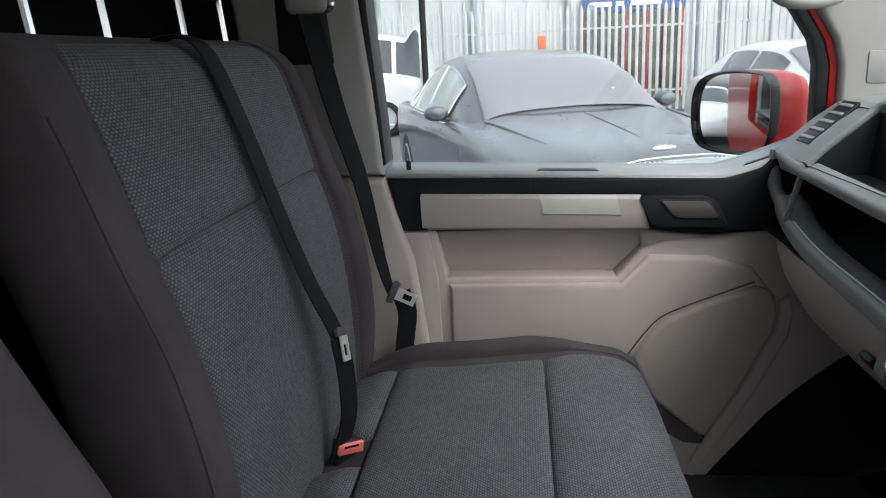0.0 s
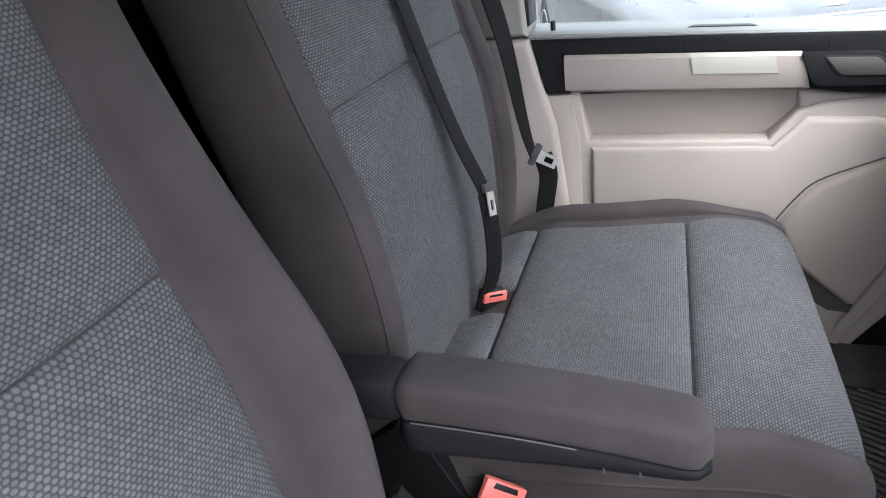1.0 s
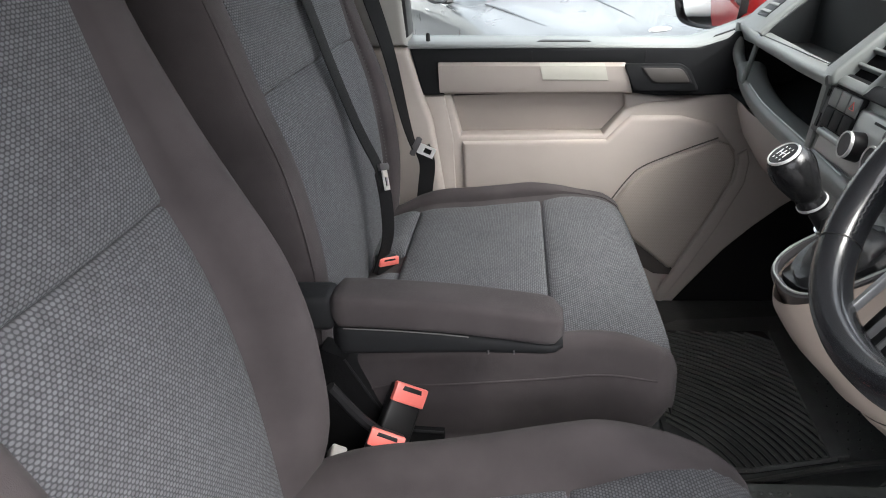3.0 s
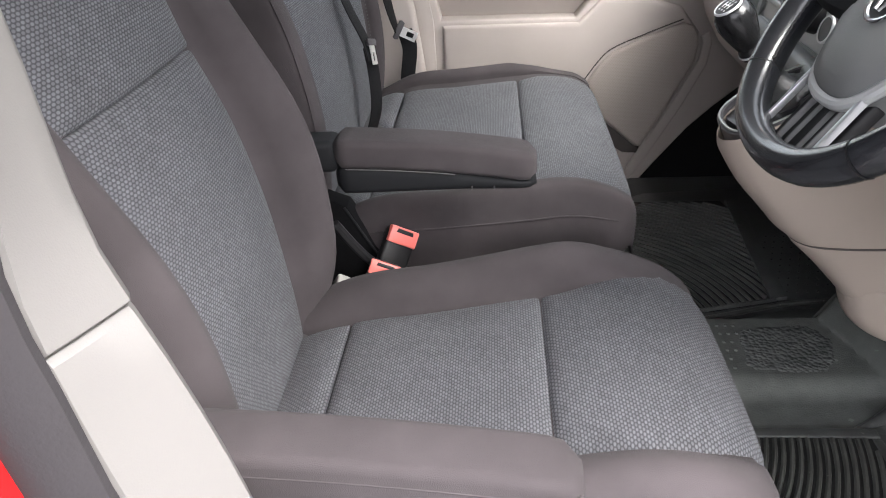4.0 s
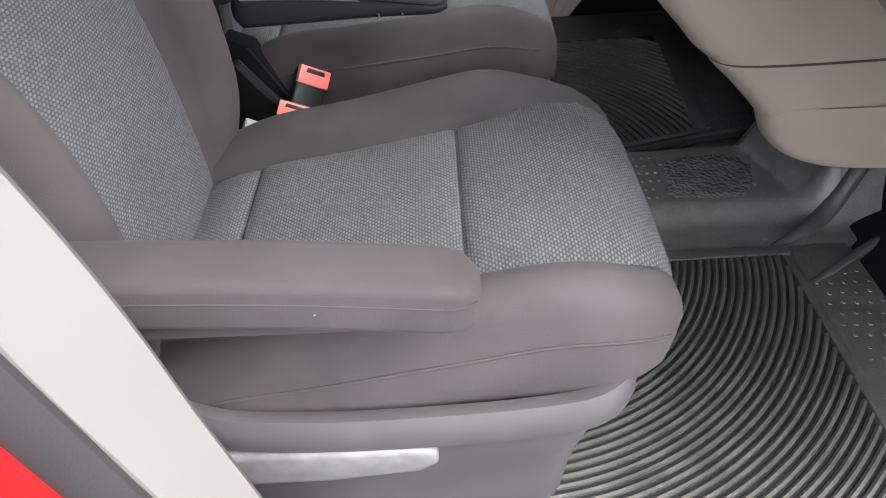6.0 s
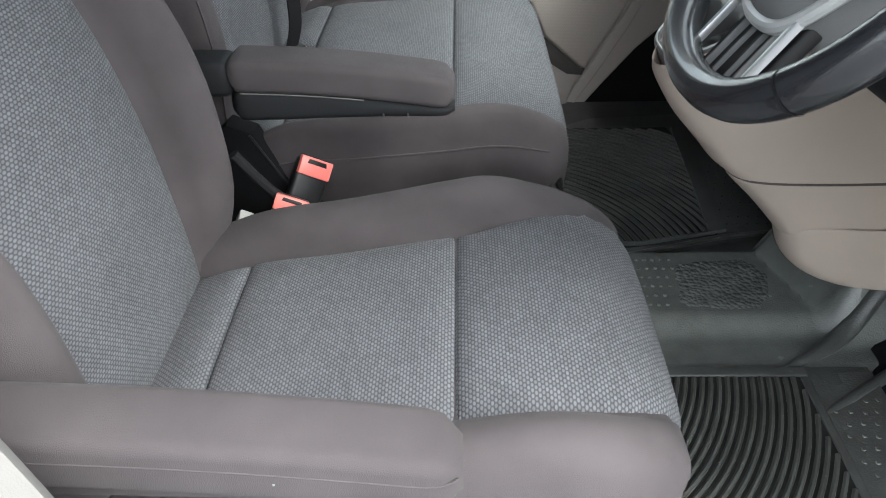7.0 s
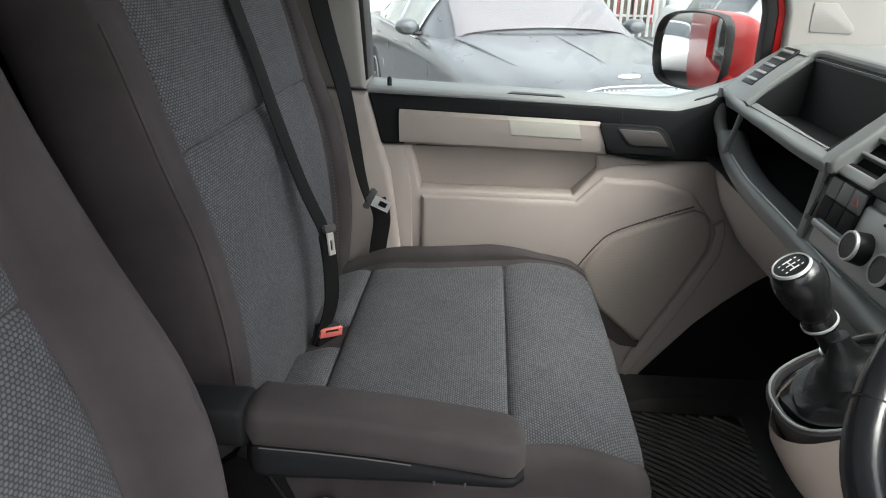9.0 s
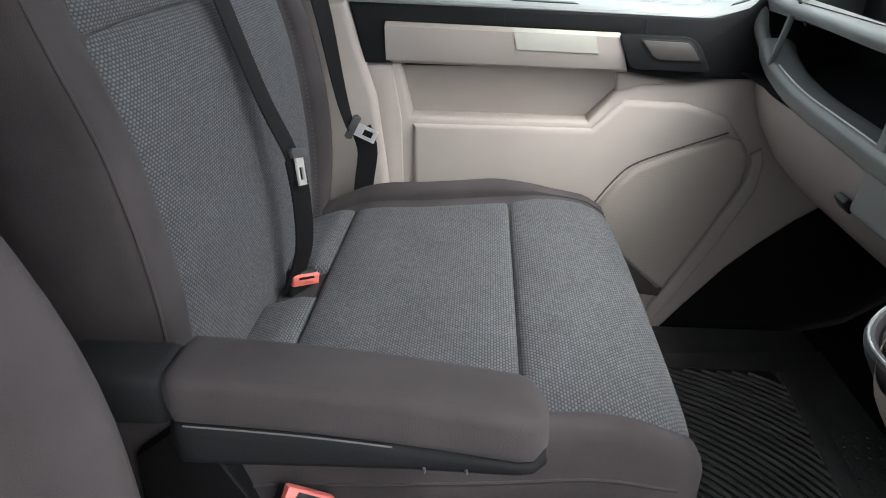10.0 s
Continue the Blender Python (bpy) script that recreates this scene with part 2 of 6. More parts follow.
def pebbled(name, color, rough, scale):
    """Rubber moulded in small rounded pebbles."""
    m = material(name, color, rough, vary=0.2, vary_scale=40)
    nt = m.node_tree
    pos, v, bp = (nt.nodes.new(k) for k in ("ShaderNodeTexCoord", "ShaderNodeTexVoronoi", "ShaderNodeBump"))
    v.feature = "SMOOTH_F1"
    v.inputs["Scale"].default_value, v.inputs["Smoothness"].default_value = scale, 0.4
    bp.invert = True
    bp.inputs["Strength"].default_value, bp.inputs["Distance"].default_value = 0.9, 0.004
    nt.links.new(pos.outputs["Object"], v.inputs["Vector"])
    nt.links.new(v.outputs["Distance"], bp.inputs["Height"])
    nt.links.new(bp.outputs["Normal"], nt.nodes["Principled BSDF"].inputs["Normal"])
    return m


PEBBLE = pebbled("pebbled_rubber", (0.115, 0.120, 0.115), 0.16, 125)
TAN = material("tan_console_plastic", (0.41, 0.343, 0.293), 0.6, grain=0.25, grain_scale=900, vary=0.05, vary_scale=5)
GLOSSBLACK = material("polished_black_leather", (0.013, 0.013, 0.014), 0.22, grain=0.15, grain_scale=500)
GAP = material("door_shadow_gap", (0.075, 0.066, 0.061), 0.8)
THREAD = material("pale_thread", (0.12, 0.115, 0.115), 0.7)
SATIN = material("satin_silver_trim", (0.62, 0.63, 0.63), 0.32, metal=0.35)
# Paler copy of the door beige paints the light caught by the grip.
LIT_GRIP = material("lit_grip_plastic", (0.47, 0.46, 0.41), 0.5, grain=0.15, vary=0.06)
LEVER = material("taupe_plastic", (0.055, 0.050, 0.047), 0.5, grain=0.2)
SWITCHGREY = material("switch_grey_plastic", (0.16, 0.168, 0.165), 0.45, grain=0.2, vary=0.06)
SILVER = material("silver_panel", (0.40, 0.415, 0.41), 0.4, metal=0.2, vary=0.05)


# ---- small mesh kit ----
def hermite(pairs):
    """A smooth function through (x, y) pairs."""
    xs, ys = np.array([p[0] for p in pairs], float), np.array([p[1] for p in pairs], float)
    m = np.gradient(ys, xs)

    def f(x):
        x = min(max(x, xs[0]), xs[-1])
        i = min(max(int(np.searchsorted(xs, x)) - 1, 0), len(xs) - 2)
        h = xs[i + 1] - xs[i]
        t = (x - xs[i]) / h
        return float((2 * t**3 - 3 * t**2 + 1) * ys[i] + (t**3 - 2 * t**2 + t) * h * m[i] + (3 * t**2 - 2 * t**3) * ys[i + 1] + (t**3 - t**2) * h * m[i + 1])
    return f


def smooth_path(points, n=6, closed=False):
    """Catmull-Rom points through a list of points."""
    p = [Vector(q) for q in points]
    k = len(p)
    out = []
    for i in range(k if closed else k - 1):
        if closed:
            a, b, c, d = p[(i - 1) % k], p[i], p[(i + 1) % k], p[(i + 2) % k]
        else:
            a, b, c, d = p[max(i - 1, 0)], p[i], p[i + 1], p[min(i + 2, k - 1)]
        for j in range(n):
            t = j / n
            out.append(0.5 * (2 * b + (c - a) * t + (2 * a - 5 * b + 4 * c - d) * t**2 + (3 * b - a - 3 * c + d) * t**3))
    if not closed:
        out.append(p[-1])
    return out


def grid(rows, close_u=False, close_v=False, caps=False, uv=None, up=None):
    """A bmesh over rows of points. uv: rows of (u, v). up: a direction that open sheets face."""
    bm = bmesh.new()
    vs = [[bm.verts.new(p) for p in row] for row in rows]
    layer = bm.loops.layers.uv.new("UVMap") if uv else None
    nu, nv = len(rows), len(rows[0])
    for i in range(nu if close_u else nu - 1):
        for j in range(nv if close_v else nv - 1):
            ids = [(i, j), (i, (j + 1) % nv), ((i + 1) % nu, (j + 1) % nv), ((i + 1) % nu, j)]
            try:
                f = bm.faces.new([vs[a][b] for a, b in ids])
            except ValueError:
                continue
            if uv:
                for lp, (a, b) in zip(f.loops, ids):
                    lp[layer].uv = uv[a][b]
    if caps:
        for row in (vs[0], vs[-1]):
            try:
                bm.faces.new(row)
            except ValueError:
                pass
    if up is None:
        bmesh.ops.recalc_face_normals(bm, faces=bm.faces)
    else:
        bm.normal_update()
        tot = Vector((0, 0, 0))
        for f in bm.faces:
            tot += f.normal * f.calc_area()
        if tot.dot(Vector(up)) < 0:
            bmesh.ops.reverse_faces(bm, faces=bm.faces)
    return bm


def slab(poly, y0, y1, bevel=0.004, axes="xz", segments=2, both=False):
    """A plate: a polygon in the plane axes, from depth y0 (front, bevelled) to y1."""
    bm = bmesh.new()

    def place(a, b, d):
        return {"xz": (a, d, b), "xy": (a, b, d), "yz": (d, a, b)}[axes]
    front = [bm.verts.new(place(a, b, y0)) for a, b in poly]
    back = [bm.verts.new(place(a, b, y1)) for a, b in poly]
    f0 = bm.faces.new(front)
    f1 = bm.faces.new(back[::-1])
    n = len(poly)
    for i in range(n):
        bm.faces.new((front[i], back[i], back[(i + 1) % n], front[(i + 1) % n]))
    bmesh.ops.recalc_face_normals(bm, faces=bm.faces)
    if bevel:
        edges = list(f0.edges) + (list(f1.edges) if both else [])
        bmesh.ops.bevel(bm, geom=edges, offset=bevel, segments=segments, profile=0.5, affect="EDGES")
    return bm


def rbox(x, y, z, sx, sy, sz, bevel=0.005, segments=3, m=None):
    """A box with rounded edges, centred at x, y, z; m turns it about its centre."""
    bm = bmesh.new()
    bmesh.ops.create_cube(bm, size=1)
    bmesh.ops.scale(bm, vec=(sx, sy, sz), verts=bm.verts)
    if bevel:
        bmesh.ops.bevel(bm, geom=list(bm.edges), offset=bevel, segments=segments, profile=0.5, affect="EDGES")
    bmesh.ops.transform(bm, matrix=Matrix.Translation((x, y, z)) @ (m if m else Matrix()), verts=bm.verts)
    return bm


def rod(points, r, sides=10, n=5, closed=False, smooth=True):
    """A round bar along points; r a number or a function of 0..1."""
    pts = smooth_path(points, n, closed) if smooth else [Vector(p) for p in points]
    rows, k = [], len(pts)
    ref = None
    for i, p in enumerate(pts):
        a = pts[(i - 1) % k] if closed or i else pts[0]
        b = pts[(i + 1) % k] if closed or i < k - 1 else pts[-1]
        d = (b - a).normalized()
        if ref is None:
            ref = d.orthogonal().normalized()
        ref = (ref - d * ref.dot(d)).normalized()
        other = d.cross(ref)
        rad = r(i / max(1, k - 1)) if callable(r) else r
        rows.append([p + rad * (math.cos(2 * math.pi * j / sides) * ref + math.sin(2 * math.pi * j / sides) * other) for j in range(sides)])
    return grid(rows, close_u=closed, close_v=True, caps=not closed)


def bar(points, profile, n=6):
    """A moulding along points; profile: (outward, upward) pairs, outward being level and square to the way."""
    pts = smooth_path(points, n)
    k = len(pts)
    prof = smooth_path([(a, b, 0) for a, b in profile], 3, True)
    rows = []
    for i, p in enumerate(pts):
        d = (pts[min(i + 1, k - 1)] - pts[max(i - 1, 0)]).normalized()
        out = d.cross(Vector((0, 0, 1)))
        if out.length < 0.2:
            out = Vector((-1, 0, 0))
        out = out.normalized()
        if out.x > 0:
            out = -out
        up = out.cross(d)
        if up.z < 0:
            up = -up
        rows.append([p + out * q.x + up * q.y for q in prof])
    return grid(rows, close_v=True, caps=True)


def strap(points, width, thick, side, n=6):
    """A flat webbing along points; side: the direction of its width at the start and end."""
    pts = smooth_path(points, n)
    rows, k = [], len(pts)
    for i, p in enumerate(pts):
        d = (pts[min(i + 1, k - 1)] - pts[max(i - 1, 0)]).normalized()
        s = Vector(side[0]).lerp(Vector(side[1]), i / (k - 1))
        s = (s - d * s.dot(d)).normalized()
        nrm = d.cross(s)
        rows.append([p + s * (width * a) + nrm * (thick * b) for a, b in ((-0.5, -0.3), (-0.47, 0.5), (-0.2, 0.75), (0.2, 0.75), (0.47, 0.5), (0.5, -0.3), (0.47, -0.5), (-0.47, -0.5))])
    return grid(rows, close_v=True, caps=True)


def lathe(profile, m, sides=24, caps=True):
    """A turned body: (radius, height) pairs about z, placed by m."""
    rows = [[m @ Vector((r * math.cos(2 * math.pi * j / sides), r * math.sin(2 * math.pi * j / sides), h)) for j in range(sides)] for r, h in profile]
    return grid(rows, close_v=True, caps=caps)


def part(name, bm, mat, parent=None, label="", sharp=35):
    me = bpy.data.meshes.new(name)
    bm.to_mesh(me)
    bm.free()
    me.materials.append(mat)
    me.polygons.foreach_set("use_smooth", [True] * len(me.polygons))
    me.set_sharp_from_angle(angle=radians(sharp))
    ob = new(name, me)
    if parent:
        ob.parent = parent
    if label:
        ob["label"] = label
    return ob


def thing(name, label, category, kind="", group=""):
    return tagged(new(name), label, category, group, kind)


def whole(name, bm, mat, label, category, kind="", group="", sharp=35):
    return tagged(part(name, bm, mat, sharp=sharp), label, category, group, kind)


def merge(bm, other):
    """Adds the bmesh other to bm."""
    me = bpy.data.meshes.new("joining")
    other.to_mesh(me)
    other.free()
    bm.from_mesh(me)
    bpy.data.meshes.remove(me)
    return bm


# ---- van shell ----
FLOOR = 0.545
floor = whole("floor", slab([(-0.55, -0.14), (0.86, -0.14), (0.86, 1.6), (-0.55, 1.6)], FLOOR - 0.012, FLOOR - 0.06, 0, "xy"), RUBBER,
              "black rubber cab floor of the van", "floor", "structure")
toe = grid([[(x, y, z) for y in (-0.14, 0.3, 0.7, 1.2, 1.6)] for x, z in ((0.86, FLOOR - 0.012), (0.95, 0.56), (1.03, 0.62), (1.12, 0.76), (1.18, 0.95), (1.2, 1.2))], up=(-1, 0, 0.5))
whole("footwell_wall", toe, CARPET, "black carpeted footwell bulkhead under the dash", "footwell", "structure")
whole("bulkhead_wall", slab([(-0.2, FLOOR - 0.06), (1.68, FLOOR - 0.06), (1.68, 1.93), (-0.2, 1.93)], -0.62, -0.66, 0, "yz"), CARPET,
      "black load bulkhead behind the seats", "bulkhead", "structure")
roof_rows = [[(x, y, 1.89 - 0.08 * abs((y - 0.72) / 0.85) ** 3 - dz) for y in np.linspace(-0.13, 1.57, 14)] for x, dz in ((-0.66, 0.0), (0.0, 0.0), (0.3, 0.02), (0.45, 0.05), (0.58, 0.10))]
roof_bm = grid(roof_rows, up=(0, 0, -1))
merge(roof_bm, grid([[(p[0], p[1], p[2] + 0.05) for p in r] for r in roof_rows], up=(0, 0, 1)))
# Out-of-view rail, added to shade the upper seat backs.
whole("roof_side_rail", rbox(-0.05, -0.14, 1.86, 1.25, 0.13, 0.15, 0.03), LINING, "pale roof rail above the open door", "roof rail", "structure")
whole("ceiling", roof_bm, LINING, "pale cloth headlining of the van cab", "ceiling", "structure")
# cab floor side and sill under the open driver's door
whole("door_sill_trim", rbox(0.45, -0.165, FLOOR - 0.03, 1.1, 0.06, 0.07, 0.012), DARK, "black plastic step trim along the open door", "sill", "structure")

ws = grid([[(x, y, z) for y in np.linspace(-0.10, 1.60, 6)] for x, z in ((1.36, 1.36), (1.10, 1.56), (0.84, 1.74), (0.60, 1.87))], up=(1, 0, 1))
whole("windscreen", ws, WINDSCREEN, "tinted windscreen of the van", "windscreen", "structure")
# ---- near B-pillar beside the open driver's door ----
pillar = thing("near_pillar", "pale grey plastic door pillar with dark rubber seal", "pillar", "structure")
A_X = hermite([(0.5, 0.03), (0.75, -0.015), (0.9, -0.042), (1.0, -0.059), (1.05, -0.066), (1.15, -0.085), (1.25, -0.112), (1.28, -0.120), (1.41, -0.130), (1.6, -0.145), (1.95, -0.20)])
B_X = hermite([(0.5, 0.0), (0.75, -0.04), (0.9, -0.07), (1.0, -0.092), (1.05, -0.105), (1.15, -0.123), (1.25, -0.135), (1.28, -0.137), (1.41, -0.120), (1.6, -0.135), (1.95, -0.19)])


def near_pillar_piece(z0, z1):
    rows = []
    for z in np.linspace(z0, z1, 20):
        a, b = A_X(z), B_X(z)
        ring = [(a - 0.16, -0.085), (a - 0.05, -0.083), (a - 0.014, -0.086), (a - 0.004, -0.092), (a, -0.100),
                (a * 0.72 + b * 0.28, -0.115), (a * 0.35 + b * 0.65, -0.134), (b, -0.150), (b - 0.012, -0.1515), (b - 0.16, -0.150)]
        rows.append([(x, y, z) for x, y in ring])
    e0, e1 = rows[0], rows[-1]
    rows = [[(x - 0.004, y + 0.002, z) for x, y, z in e0]] + [[(x, y, z + 0.004) for x, y, z in e0]] + rows[1:-1] + [[(x, y, z - 0.004) for x, y, z in e1]] + [[(x - 0.004, y + 0.002, z) for x, y, z in e1]]
    return grid(rows, close_v=True, caps=True)


part("upper_trim", near_pillar_piece(1.2532, 1.93), DIM_PILLAR, pillar)
part("lower_trim", near_pillar_piece(0.50, 1.2520), DIM_PILLAR, pillar)
seal_rows = []
for z in np.linspace(0.50, 1.93, 40):
    b = B_X(z) + 0.0015 * math.sin(z * 37)
    seal_rows.append([(b - 0.002, -0.151, z), (b - 0.002, -0.157, z), (b - 0.012, -0.164, z), (b - 0.028, -0.1675, z), (b - 0.042, -0.166, z), (b - 0.052, -0.160, z), (b - 0.052, -0.150, z), (b - 0.02, -0.147, z)])
part("door_seal", grid(seal_rows, close_v=True, caps=True), SEAL, pillar, "dark grey rubber door seal")
red_rows = []
for z in np.linspace(0.30, 1.95, 30):
    b = B_X(max(z, 0.5))
    red_rows.append([(b - 0.045, -0.152, z), (b - 0.050, -0.158, z), (b - 0.062, -0.172, z), (b - 0.075, -0.176, z), (b - 0.085, -0.185, z), (b - 0.105, -0.205, z), (b - 0.14, -0.215, z), (b - 0.3, -0.22, z), (b - 0.9, -0.225, z)])
whole("red_body_side", grid(red_rows, up=(0, -1, 0)), RED, "glossy red painted body side behind the door opening", "body panel", "structure")
whole("rear_body_side", slab([(-0.66, 0.3), (-0.3, 0.3), (-0.3, 1.95), (-0.66, 1.95)], -0.147, -0.10, 0), DARK, "dark inner side lining behind the seats", "wall", "structure")

# plain outer body that closes the van
whole("van_roof_skin", slab([(-4.2, -0.24), (0.50, -0.20), (0.62, -0.12), (0.62, 1.60), (0.50, 1.70), (-4.2, 1.75)], 2.00, 1.955, 0.02, "xy"), RED, "red painted roof of the van", "roof", "structure")
whole("near_body_side", slab([(-4.2, 0.30), (-1.0, 0.30), (-1.0, 1.95), (-4.2, 1.95)], -0.225, -0.18, 0.01), RED, "red painted rear side of the van", "body panel", "structure")
whole("van_tail_wall", slab([(-0.18, 0.30), (1.70, 0.30), (1.70, 1.95), (-0.18, 1.95)], -4.20, -4.15, 0.01, "yz"), RED, "red painted tail of the van", "body panel", "structure")
whole("van_bonnet", grid([[(x, y, z - 0.05 * abs((y - 0.75) / 0.85) ** 3) for y in np.linspace(-0.14, 1.66, 10)] for x, z in ((1.24, 1.30), (1.30, 1.32), (1.70, 1.22), (1.95, 1.08), (2.08, 0.85), (2.10, 0.35))], up=(1, 0, 1)), RED, "red painted bonnet and front of the van", "body panel", "structure", sharp=60)
# ---- far B-pillar ----
far = thing("far_pillar", "beige plastic pillar trim with seat belt guide", "pillar", "structure")
part("upper_trim", slab([(-0.44, 1.262), (-0.177, 1.262), (-0.19, 1.44), (-0.207, 1.62), (-0.225, 1.93), (-0.50, 1.93)], 1.575, 1.70, 0.016, segments=4), PALE, far)
part("lower_trim", slab([(-0.40, 0.5), (-0.095, 0.5), (-0.100, 0.88), (-0.122, 1.07), (-0.150, 1.16), (-0.176, 1.258), (-0.40, 1.258)], 1.572, 1.70, 0.016, segments=4), BEIGE, far)
part("guide_slot", slab([(-0.375, 1.50), (-0.262, 1.50), (-0.275, 1.66), (-0.375, 1.66)], 1.566, 1.60, 0.006), BLACK, far, "black belt guide slot")
part("guide_cover", rbox(-0.30, 1.545, 1.625, 0.085, 0.05, 0.055, 0.016), PALE, far, "pale belt guide cover")
part("guide_bolt", lathe([(0.0, 0.0), (0.016, 0.0), (0.018, 0.006), (0.012, 0.012), (0.0, 0.013)], pose(-0.262, 1.55, 1.615, 90, 0, 0), 16), CHROME, far, "chrome bolt cap")
whole("far_side_lining", slab([(-0.66, 0.5), (-0.38, 0.5), (-0.42, 1.93), (-0.66, 1.93)], 1.60, 1.66, 0), CARPET, "black side lining behind the bench", "wall", "structure")

# ---- passenger door ----
door = thing("passenger_door", "closed beige and charcoal passenger door with map pocket", "door", "structure")
part("lower_panel", slab([(-0.118, 0.50), (-0.113, 0.88), (-0.130, 1.07), (-0.145, 1.136), (-0.072, 1.136), (-0.052, 1.024), (0.318, 1.020), (0.37, 1.082), (0.42, 1.098), (0.51, 1.104),
                          (0.62, 1.120), (0.86, 1.10), (0.86, 0.86), (0.79, 0.812), (0.72, 0.752), (0.657, 0.690), (0.57, 0.58), (0.51, 0.50)], 1.600, 1.66, 0.010, segments=3), BEIGE, door)
part("rear_edge_band", slab([(-0.116, 0.52), (-0.112, 0.88), (-0.128, 1.07), (-0.142, 1.132), (-0.090, 1.132), (-0.072, 1.02), (-0.066, 0.52)], 1.594, 1.61, 0.005), BEIGE, door)
part("lower_bolster", slab([(-0.044, 0.50), (-0.050, 0.90), (-0.048, 1.010), (0.325, 1.008), (0.385, 1.070), (0.51, 1.066), (0.60, 1.04), (0.655, 0.97), (0.60, 0.80), (0.50, 0.60), (0.47, 0.50)], 1.588, 1.61, 0.014, segments=4), BEIGE, door)
pocket = grid([[(x, y, z) for x in np.linspace(-0.09, 0.46, 12)] for y, z in ((1.600, 1.131), (1.614, 1.129), (1.622, 1.120), (1.634, 1.085), (1.648, 1.045), (1.658, 1.016), (1.60, 1.012))], up=(0, -1, 0))
# Dark sheet added to keep lit red skin from showing through gaps.
part("door_backing", slab([(-0.14, 0.50), (0.86, 0.50), (0.86, 1.20), (-0.16, 1.23)], 1.664, 1.70, 0), GAP, door, "dark backing added behind the door trim")
part("map_pocket", pocket, BEIGE, door, "recessed beige map pocket")
part("pocket_end", slab([(0.318, 1.020), (0.372, 1.086), (0.365, 1.125), (0.52, 1.104), (0.52, 1.02)], 1.612, 1.65, 0.012, segments=3), BEIGE, door)
part("upper_belt", slab([(-0.172, 1.255), (-0.145, 1.136), (-0.088, 1.136), (-0.102, 1.218), (0.361, 1.203), (0.383, 1.128), (0.45, 1.118), (0.86, 1.115), (0.86, 1.43), (0.80, 1.405), (0.73, 1.345), (0.66, 1.29), (0.60, 1.255), (0.54, 1.236), (0.30, 1.243)],
                        1.586, 1.64, 0.008, segments=3), DARK, door, "charcoal plastic upper door trim")
ins = grid([[(x, y, z + dz * (x + 0.1)) for x in np.linspace(-0.100, 0.364 + 0.28 * max(0.0, 1.214 - z), 14)] for y, z, dz in
            ((1.60, 1.2195, -0.033), (1.584, 1.2185, -0.033), (1.5735, 1.212, -0.033), (1.5745, 1.182, -0.03), (1.580, 1.155, -0.026), (1.584, 1.144, -0.024), (1.594, 1.137, -0.022), (1.63, 1.134, -0.02))], up=(0, -1, 0))
part("insert_panel", ins, BEIGE, door, "beige horizontal armrest strip")
grip = grid([[(x + 0.0025 * j, y, z - 0.033 * (x - 0.154)) for x in np.linspace(0.152, 0.312, 10)] for j, (y, z) in enumerate(((1.5830, 1.2108), (1.5728, 1.2045), (1.5712, 1.195), (1.5715, 1.182), (1.5728, 1.1705), (1.5790, 1.1655)))], up=(0, -1, 0.3))
part("pull_grip", grip, LIT_GRIP, door, "scooped pull grip, pale for the light it catches")
for x in (0.135, 0.412):
    part("belt_seam", rbox(x, 1.5858, 1.226 - 0.03 * (x - 0.1), 0.0018, 0.002, 0.026, 0.0004, 1), BLACK, door)

def rounded(poly, r, n=4):
    """A polygon with its corners rounded off."""
    out = []
    k = len(poly)
    for i in range(k):
        p, a, b = Vector(poly[i]), Vector(poly[i - 1]), Vector(poly[(i + 1) % k])
        u, v = p + (a - p).normalized() * min(r, (a - p).length * 0.45), p + (b - p).normalized() * min(r, (b - p).length * 0.45)
        out += [tuple(u * (1 - t) ** 2 + p * (2 * t * (1 - t)) + v * t * t) for t in (j / n for j in range(n + 1))]
    return out


part("handle_bezel", slab(rounded([(0.358, 1.203), (0.497, 1.199), (0.518, 1.184), (0.544, 1.133), (0.395, 1.137), (0.383, 1.146)], 0.012), 1.5695, 1.60, 0.0012, segments=2), DARK, door, "charcoal handle surround")
part("handle_recess", slab(rounded([(0.397, 1.1965), (0.496, 1.1925), (0.507, 1.183), (0.527, 1.150), (0.436, 1.152), (0.424, 1.158)], 0.008), 1.5687, 1.59, 0.001), BLACK, door, "dark gap round the lever")
part("door_handle", slab(rounded([(0.403, 1.193), (0.493, 1.1895), (0.503, 1.181), (0.520, 1.1545), (0.440, 1.1565), (0.428, 1.162)], 0.008), 1.5660, 1.59, 0.0012, segments=2), LEVER, door, "taupe inner release lever")
sp = [(0.352, 0.842), (0.386, 0.890), (0.423, 0.928), (0.507, 0.965), (0.606, 1.001), (0.632, 0.992), (0.648, 0.968), (0.653, 0.940), (0.648, 0.898), (0.592, 0.782), (0.519, 0.648), (0.505, 0.648), (0.397, 0.740)]
part("speaker_grille", slab(sp, 1.571, 1.60, 0.011, segments=4), GRILLE, door, "perforated beige speaker grille")
# Raised dark rod paints the shade of the groove round the speaker.
part("speaker_groove", rod([(0.345, 1.588, 0.843), (0.381, 1.588, 0.895), (0.420, 1.588, 0.934), (0.506, 1.588, 0.971), (0.606, 1.588, 1.008)], 0.0020, 6), GAP, door, "dark rod for the shade in the speaker groove")
